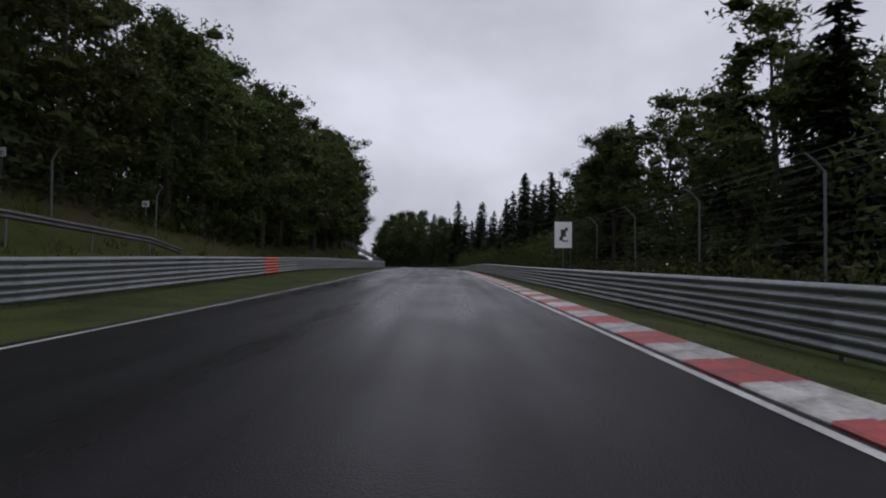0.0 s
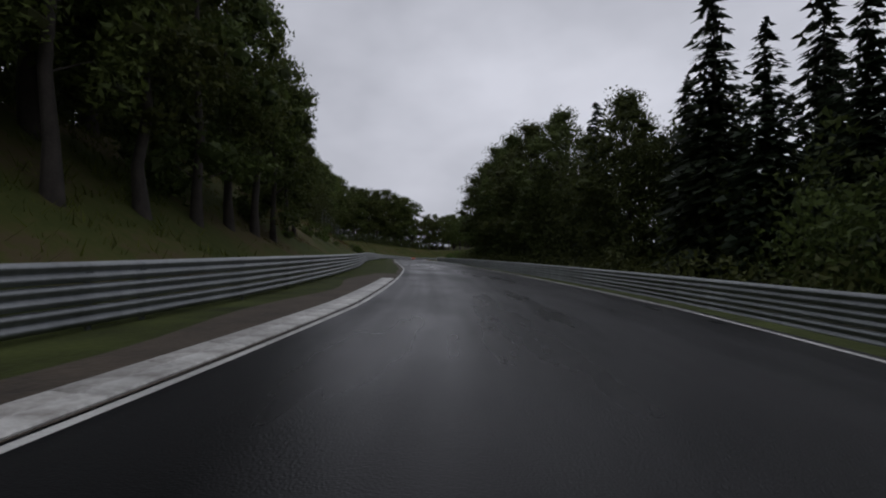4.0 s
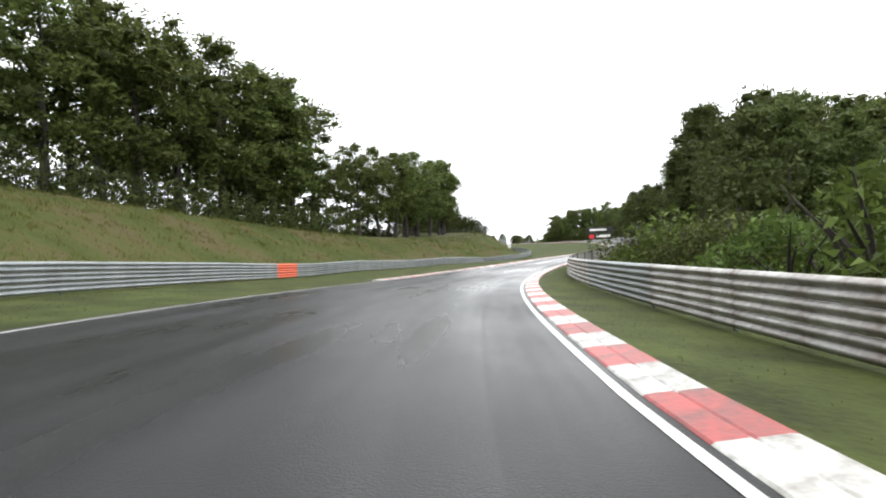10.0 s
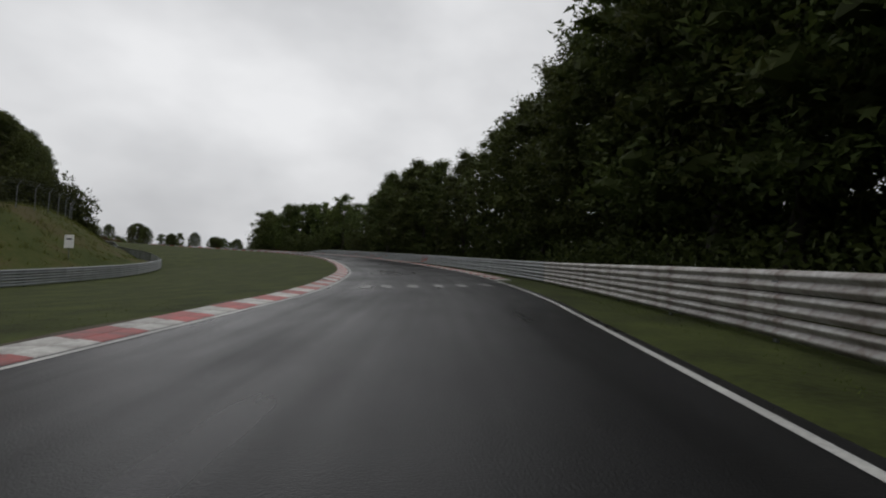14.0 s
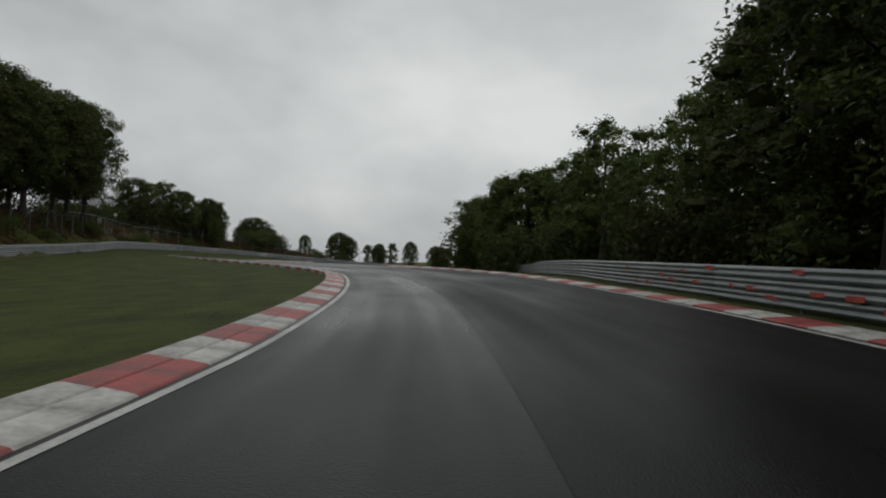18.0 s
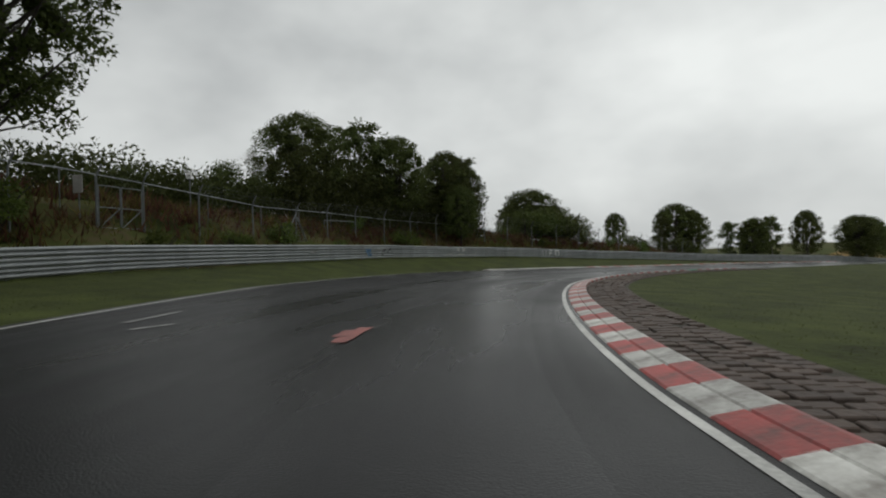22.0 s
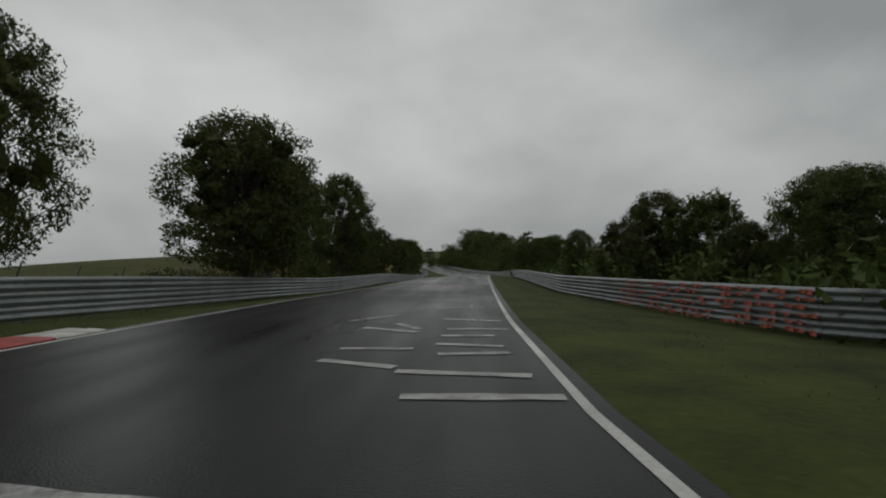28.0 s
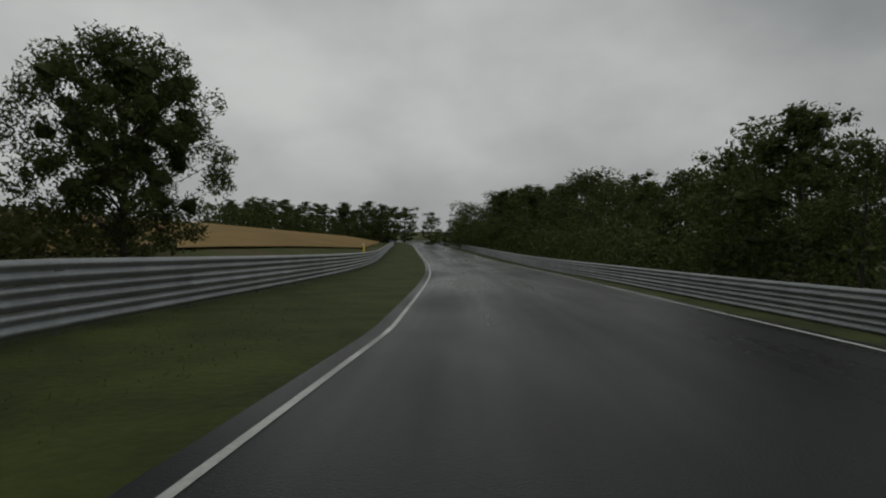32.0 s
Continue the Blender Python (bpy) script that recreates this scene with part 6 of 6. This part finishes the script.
road_paint("large white strokes painted along the asphalt", "28.52:0.35 28.50:-0.88 / 28.44:0.23 28.44:-0.91 / 28.36:0.35 28.35:-0.66 / 28.32:0.28 28.325:-0.70 / 28.48:1.29 28.44:0.75 / 28.45:1.83 28.42:0.77 / 28.34:1.72 28.34:0.65 / 28.30:1.77 28.28:0.76 / 28.27:0.72 28.26:-0.80 / 28.50:2.34 28.56:1.54 / 28.66:0.60 28.66:-0.70 / 28.8:1.2 28.8:0.2 / 28.4:0.3 28.4:-0.6", M_PAINT, 0.17)
road_paint("row of faded red bars across the asphalt", "29.25:3.10 29.32:3.16 / 29.25:2.60 29.30:2.64 / 29.25:2.10 29.32:2.16 / 29.25:1.60 29.29:1.62 / 29.25:1.36 29.32:1.38 / 29.25:0.95 29.29:0.97 / 29.25:0.66 29.32:0.64 / 29.25:0.30 29.31:0.28 / 29.25:-0.60 29.30:-0.62 / 29.24:-1.0 29.29:-1.02", M_PINK, 0.13)
road_paint("faded white strokes beside the red ones", "29.26:0.21 29.26:-0.51 / 29.24:4.73 29.22:4.11 / 29.22:4.31 29.22:3.96 / 29.18:3.97 29.20:3.82 / 29.22:3.34 29.22:2.69", M_CHALK, 0.15)
road_paint("small worn white patches on the asphalt", "6.98:1.2 7.0:1.0 / 6.9:0.9 6.92:0.7 / 7.05:0.8 7.06:0.65 / 7.0:-0.75 7.01:-0.95", M_CHALK, 0.3)

# ---- soil strips ----
sweep("soil_strip", 11.6, 15.2, 0.05, [lambda u: EDGE_L(u) + 1.0, lambda u: EDGE_L(u) + 1.45 + 0.15 * np.sin(u * 17)], M_DIRT, "bare soil strip behind the kerb", "soil", up=0.007)
sweep("soil_strip", 3.3, 5.2, 0.05, [lambda u: EDGE_L(u) + 0.1, lambda u: EDGE_L(u) + 1.9 + 0.3 * np.sin(u * 13)], M_DIRT, "muddy strip under the worn kerb", "soil", up=0.007)
sweep("soil_strip", 5.2, 8.6, 0.05, [lambda u: EDGE_L(u) + 0.08, lambda u: EDGE_L(u) + 0.34 + 0.10 * np.sin(u * 19)], M_DIRT, "bare soil strip along the asphalt edge", "soil", up=0.007)
sweep("soil_strip", 2.15, 3.6, 0.05, [lambda u: -EDGE_R(u) - 0.75 - 0.2 * np.sin(u * 29), lambda u: -EDGE_R(u) - 0.08], M_DIRT, "broken sandy soil along the asphalt edge", "soil", up=0.007)

# ---- grass ----
def blades(name, label, u0, u1, lat_a, lat_b, n, h0, h1, mat, seed, on_verge=True, lift=-0.012, lean=(0.1, 0.55), tuft=0):
    """Many grass blades over a strip of the plan, one mesh."""
    rng = np.random.default_rng(seed)
    u, f = rng.uniform(u0, u1, n), rng.uniform(0, 1, n)
    la, lb = lat_a(u), lat_b(u)
    if tuft:
        m = n // tuft
        u, f = np.repeat(u[:m], tuft), np.repeat(f[:m], tuft)
        n = len(u)
        u = u + rng.normal(size=n) * 0.007
        f = np.clip(f + rng.normal(size=n) * 0.012, 0, 1)
        la, lb = lat_a(u), lat_b(u)
    lat = la + (lb - la) * f
    keep = noise_field(u * 9, lat) > rng.uniform(-0.9, 0.45, n)
    u, lat = u[keep], lat[keep]
    k = len(u)
    c, nn = curve(u)
    x, y = c[:, 0] + nn[:, 0] * lat, c[:, 1] + nn[:, 1] * lat
    z = (c[:, 2] + rise(u, lat) if on_verge else terrain(x, y)) + lift
    h = rng.uniform(h0, h1, k) * (0.7 + 0.6 * rng.uniform(0, 1, k) ** 2)
    a, ln = rng.uniform(0, 6.28, k), rng.uniform(*lean, k) * h
    w = 0.006 + 0.06 * h
    p = np.stack([x, y, z], -1)
    s = np.stack([np.cos(a + 1.57) * w, np.sin(a + 1.57) * w, 0 * a], -1)
    t = np.stack([np.cos(a) * ln, np.sin(a) * ln, h], -1)
    v = np.stack([p - s, p + s, p + t], 1).reshape(-1, 3)
    ob = mesh_object(name, v, np.arange(len(v)).reshape(-1, 3), mat)
    return tagged(ob, label, "grass", "", "stuff")


def noise_field(a, b):
    return 0.5 * np.sin(a * 1.3 + 2 * np.sin(b * 0.7)) * np.sin(b * 1.1 + np.sin(a * 0.6)) + 0.25 * np.sin(a * 4.1) * np.sin(b * 3.7)


WL = lambda u: EDGE_L(u) + 1.3
WR = lambda u: -EDGE_R(u) - 1.1
for u0, u1, n in ((0, 4, 16000), (5, 10, 22000), (10, 15, 24000), (16, 21.5, 30000), (21.5, 28, 30000), (28, 33, 22000)):
    blades("verge_grass", "short wet grass blades on the verge", u0, u1, WL, lambda u: np.maximum(RAIL_L(u) + 0.8, WL(u)), n, 0.02, 0.045, L_VERGE, int(u0 * 10) + 1, lean=(0.4, 1.4))
for u0, u1, n in ((0, 4, 9000), (5, 10, 14000), (10, 15, 14000), (16, 20, 16000), (26.4, 33, 24000)):
    blades("verge_grass", "short wet grass blades on the verge", u0, u1, lambda u: np.minimum(-RAIL_R(u) - 0.8, WR(u)), WR, n, 0.02, 0.045, L_VERGE, int(u0 * 10) + 2, lean=(0.4, 1.4))
blades("infield_grass", "cut grass on the infield of the bend", 20.6, 26.4, lambda u: np.minimum(-RAIL_R(u) - 0.8, WR(u)), lambda u: -EDGE_R(u) - 2.2, 60000, 0.02, 0.045, L_VERGE, 77, lean=(0.4, 1.4))
for u0, u1, wide, n, mat, lab, h1, sd in ((0, 5, 12, 40000, L_GRASS, "rank green grass on the bank under the wood", 0.5, 1), (5, 14, 21, 90000, L_GRASS, "rough tufted grass on the bank", 0.34, 2), (5, 14, 21, 40000, L_DRY, "dry yellowed grass tufts on the bank", 0.36, 3),
                                         (5.5, 10.5, 9, 26000, L_RED, "faded reddish seeding grass on the bank", 0.3, 4), (14, 20, 14, 30000, L_GRASS, "rough grass on the slope", 0.4, 5), (20, 28, 7, 34000, L_GRASS, "tall rank grass behind the guard rail", 0.7, 6),
                                         (20, 28, 7, 50000, L_RED, "reddish willowherb and dry grass on the bank", 0.9, 7), (20, 28, 7, 24000, L_DRY, "tall dry grass heads behind the guard rail", 0.8, 8), (28, 33, 9, 15000, L_GRASS, "rank grass beyond the guard rail", 0.6, 9)):
    blades("bank_grass", lab, u0, u1, lambda u: RAIL_L(u) + 0.7, lambda u: RAIL_L(u) + wide, n, 0.12, h1, mat, 200 + sd, False, lean=(0.3, 1.3), tuft=14)
blades("bank_grass", "rank weeds behind the guard rail", 0, 20, lambda u: -RAIL_R(u) - 6, lambda u: -RAIL_R(u) - 0.6, 36000, 0.2, 0.7, L_GRASS, 301, False)
blades("bank_grass", "rank weeds behind the guard rail", 27, 34, lambda u: -RAIL_R(u) - 4.5, lambda u: -RAIL_R(u) - 0.5, 16000, 0.3, 0.9, L_GRASS, 302, False)
belt(["shrub"], 5.4, 8.4, 9.0, 14, 20, 0.8, 1.9)
for i in range(24):
    v = 21.9 + 0.26 * i
    plant("shrub", v, float(RAIL_L(v)) + rnd.uniform(1.6, 5.5), rnd.uniform(0.9, 2.2), rnd.uniform(0.9, 1.2))

# ---- paving behind the inner kerb ----
sweep("paving_bed", 21.3, 26.2, 0.05, [lambda u: -EDGE_R(u) - 2.35, lambda u: -EDGE_R(u) - 0.7], M_TILEGAP, "dark soil between worn grass pavers", "paving", up=0.002)
paving = thing("paving", "worn dark grid pavers behind the kerb", "paving", Matrix.Translation(at(21.3, -4)), "", "structure")
tile = bmesh.new()
box(tile, 0.26, 0.19, 0.08, Matrix(), 0.012)
tile_me = bpy.data.meshes.new("paver")
tile.to_mesh(tile_me)
tile.free()
tile_me.materials.append(M_PAVER)
tv, tf = [v.co.copy() for v in tile_me.vertices], [tuple(p.vertices) for p in tile_me.polygons]
prnd, count, rest_v, rest_f = random.Random(3), 0, [], []
origin = paving.matrix_basis.translation.copy()
for i, u in enumerate(metres(21.4, 26.0, 0.27, lambda u: -EDGE_R(u) - 1.6)):
    for col in range(5):
        if prnd.random() < 0.10:
            continue
        lat = -float(EDGE_R(u)) - 0.92 - 0.29 * col + prnd.uniform(-0.03, 0.03)
        p, q = at(u, lat, prnd.uniform(-0.012, 0.012)), at(u + 0.01, lat, 0.012)
        d = q - p
        m = Matrix.Translation(p - origin) @ Matrix.Rotation(math.atan2(-d.x, d.y) + prnd.uniform(-0.06, 0.06), 4, "Z") @ Matrix.Rotation(prnd.uniform(-0.02, 0.02), 4, "X")
        if 23.6 < u and count < 300:
            count += 1
            ob = new("paver", tile_me)
            ob.parent = paving
            ob.matrix_basis = m
        else:
            rest_f += [tuple(k + len(rest_v) for k in f) for f in tf]
            rest_v += [m @ v for v in tv]
rest = mesh_object("paver_field", rest_v, rest_f, M_PAVER, paving)
tagged(rest, "further worn pavers", kind="stuff")

for protos, _ in KINDS.values():
    for proto in protos:
        for ob in list(proto.children) + [proto]:
            bpy.data.objects.remove(ob)
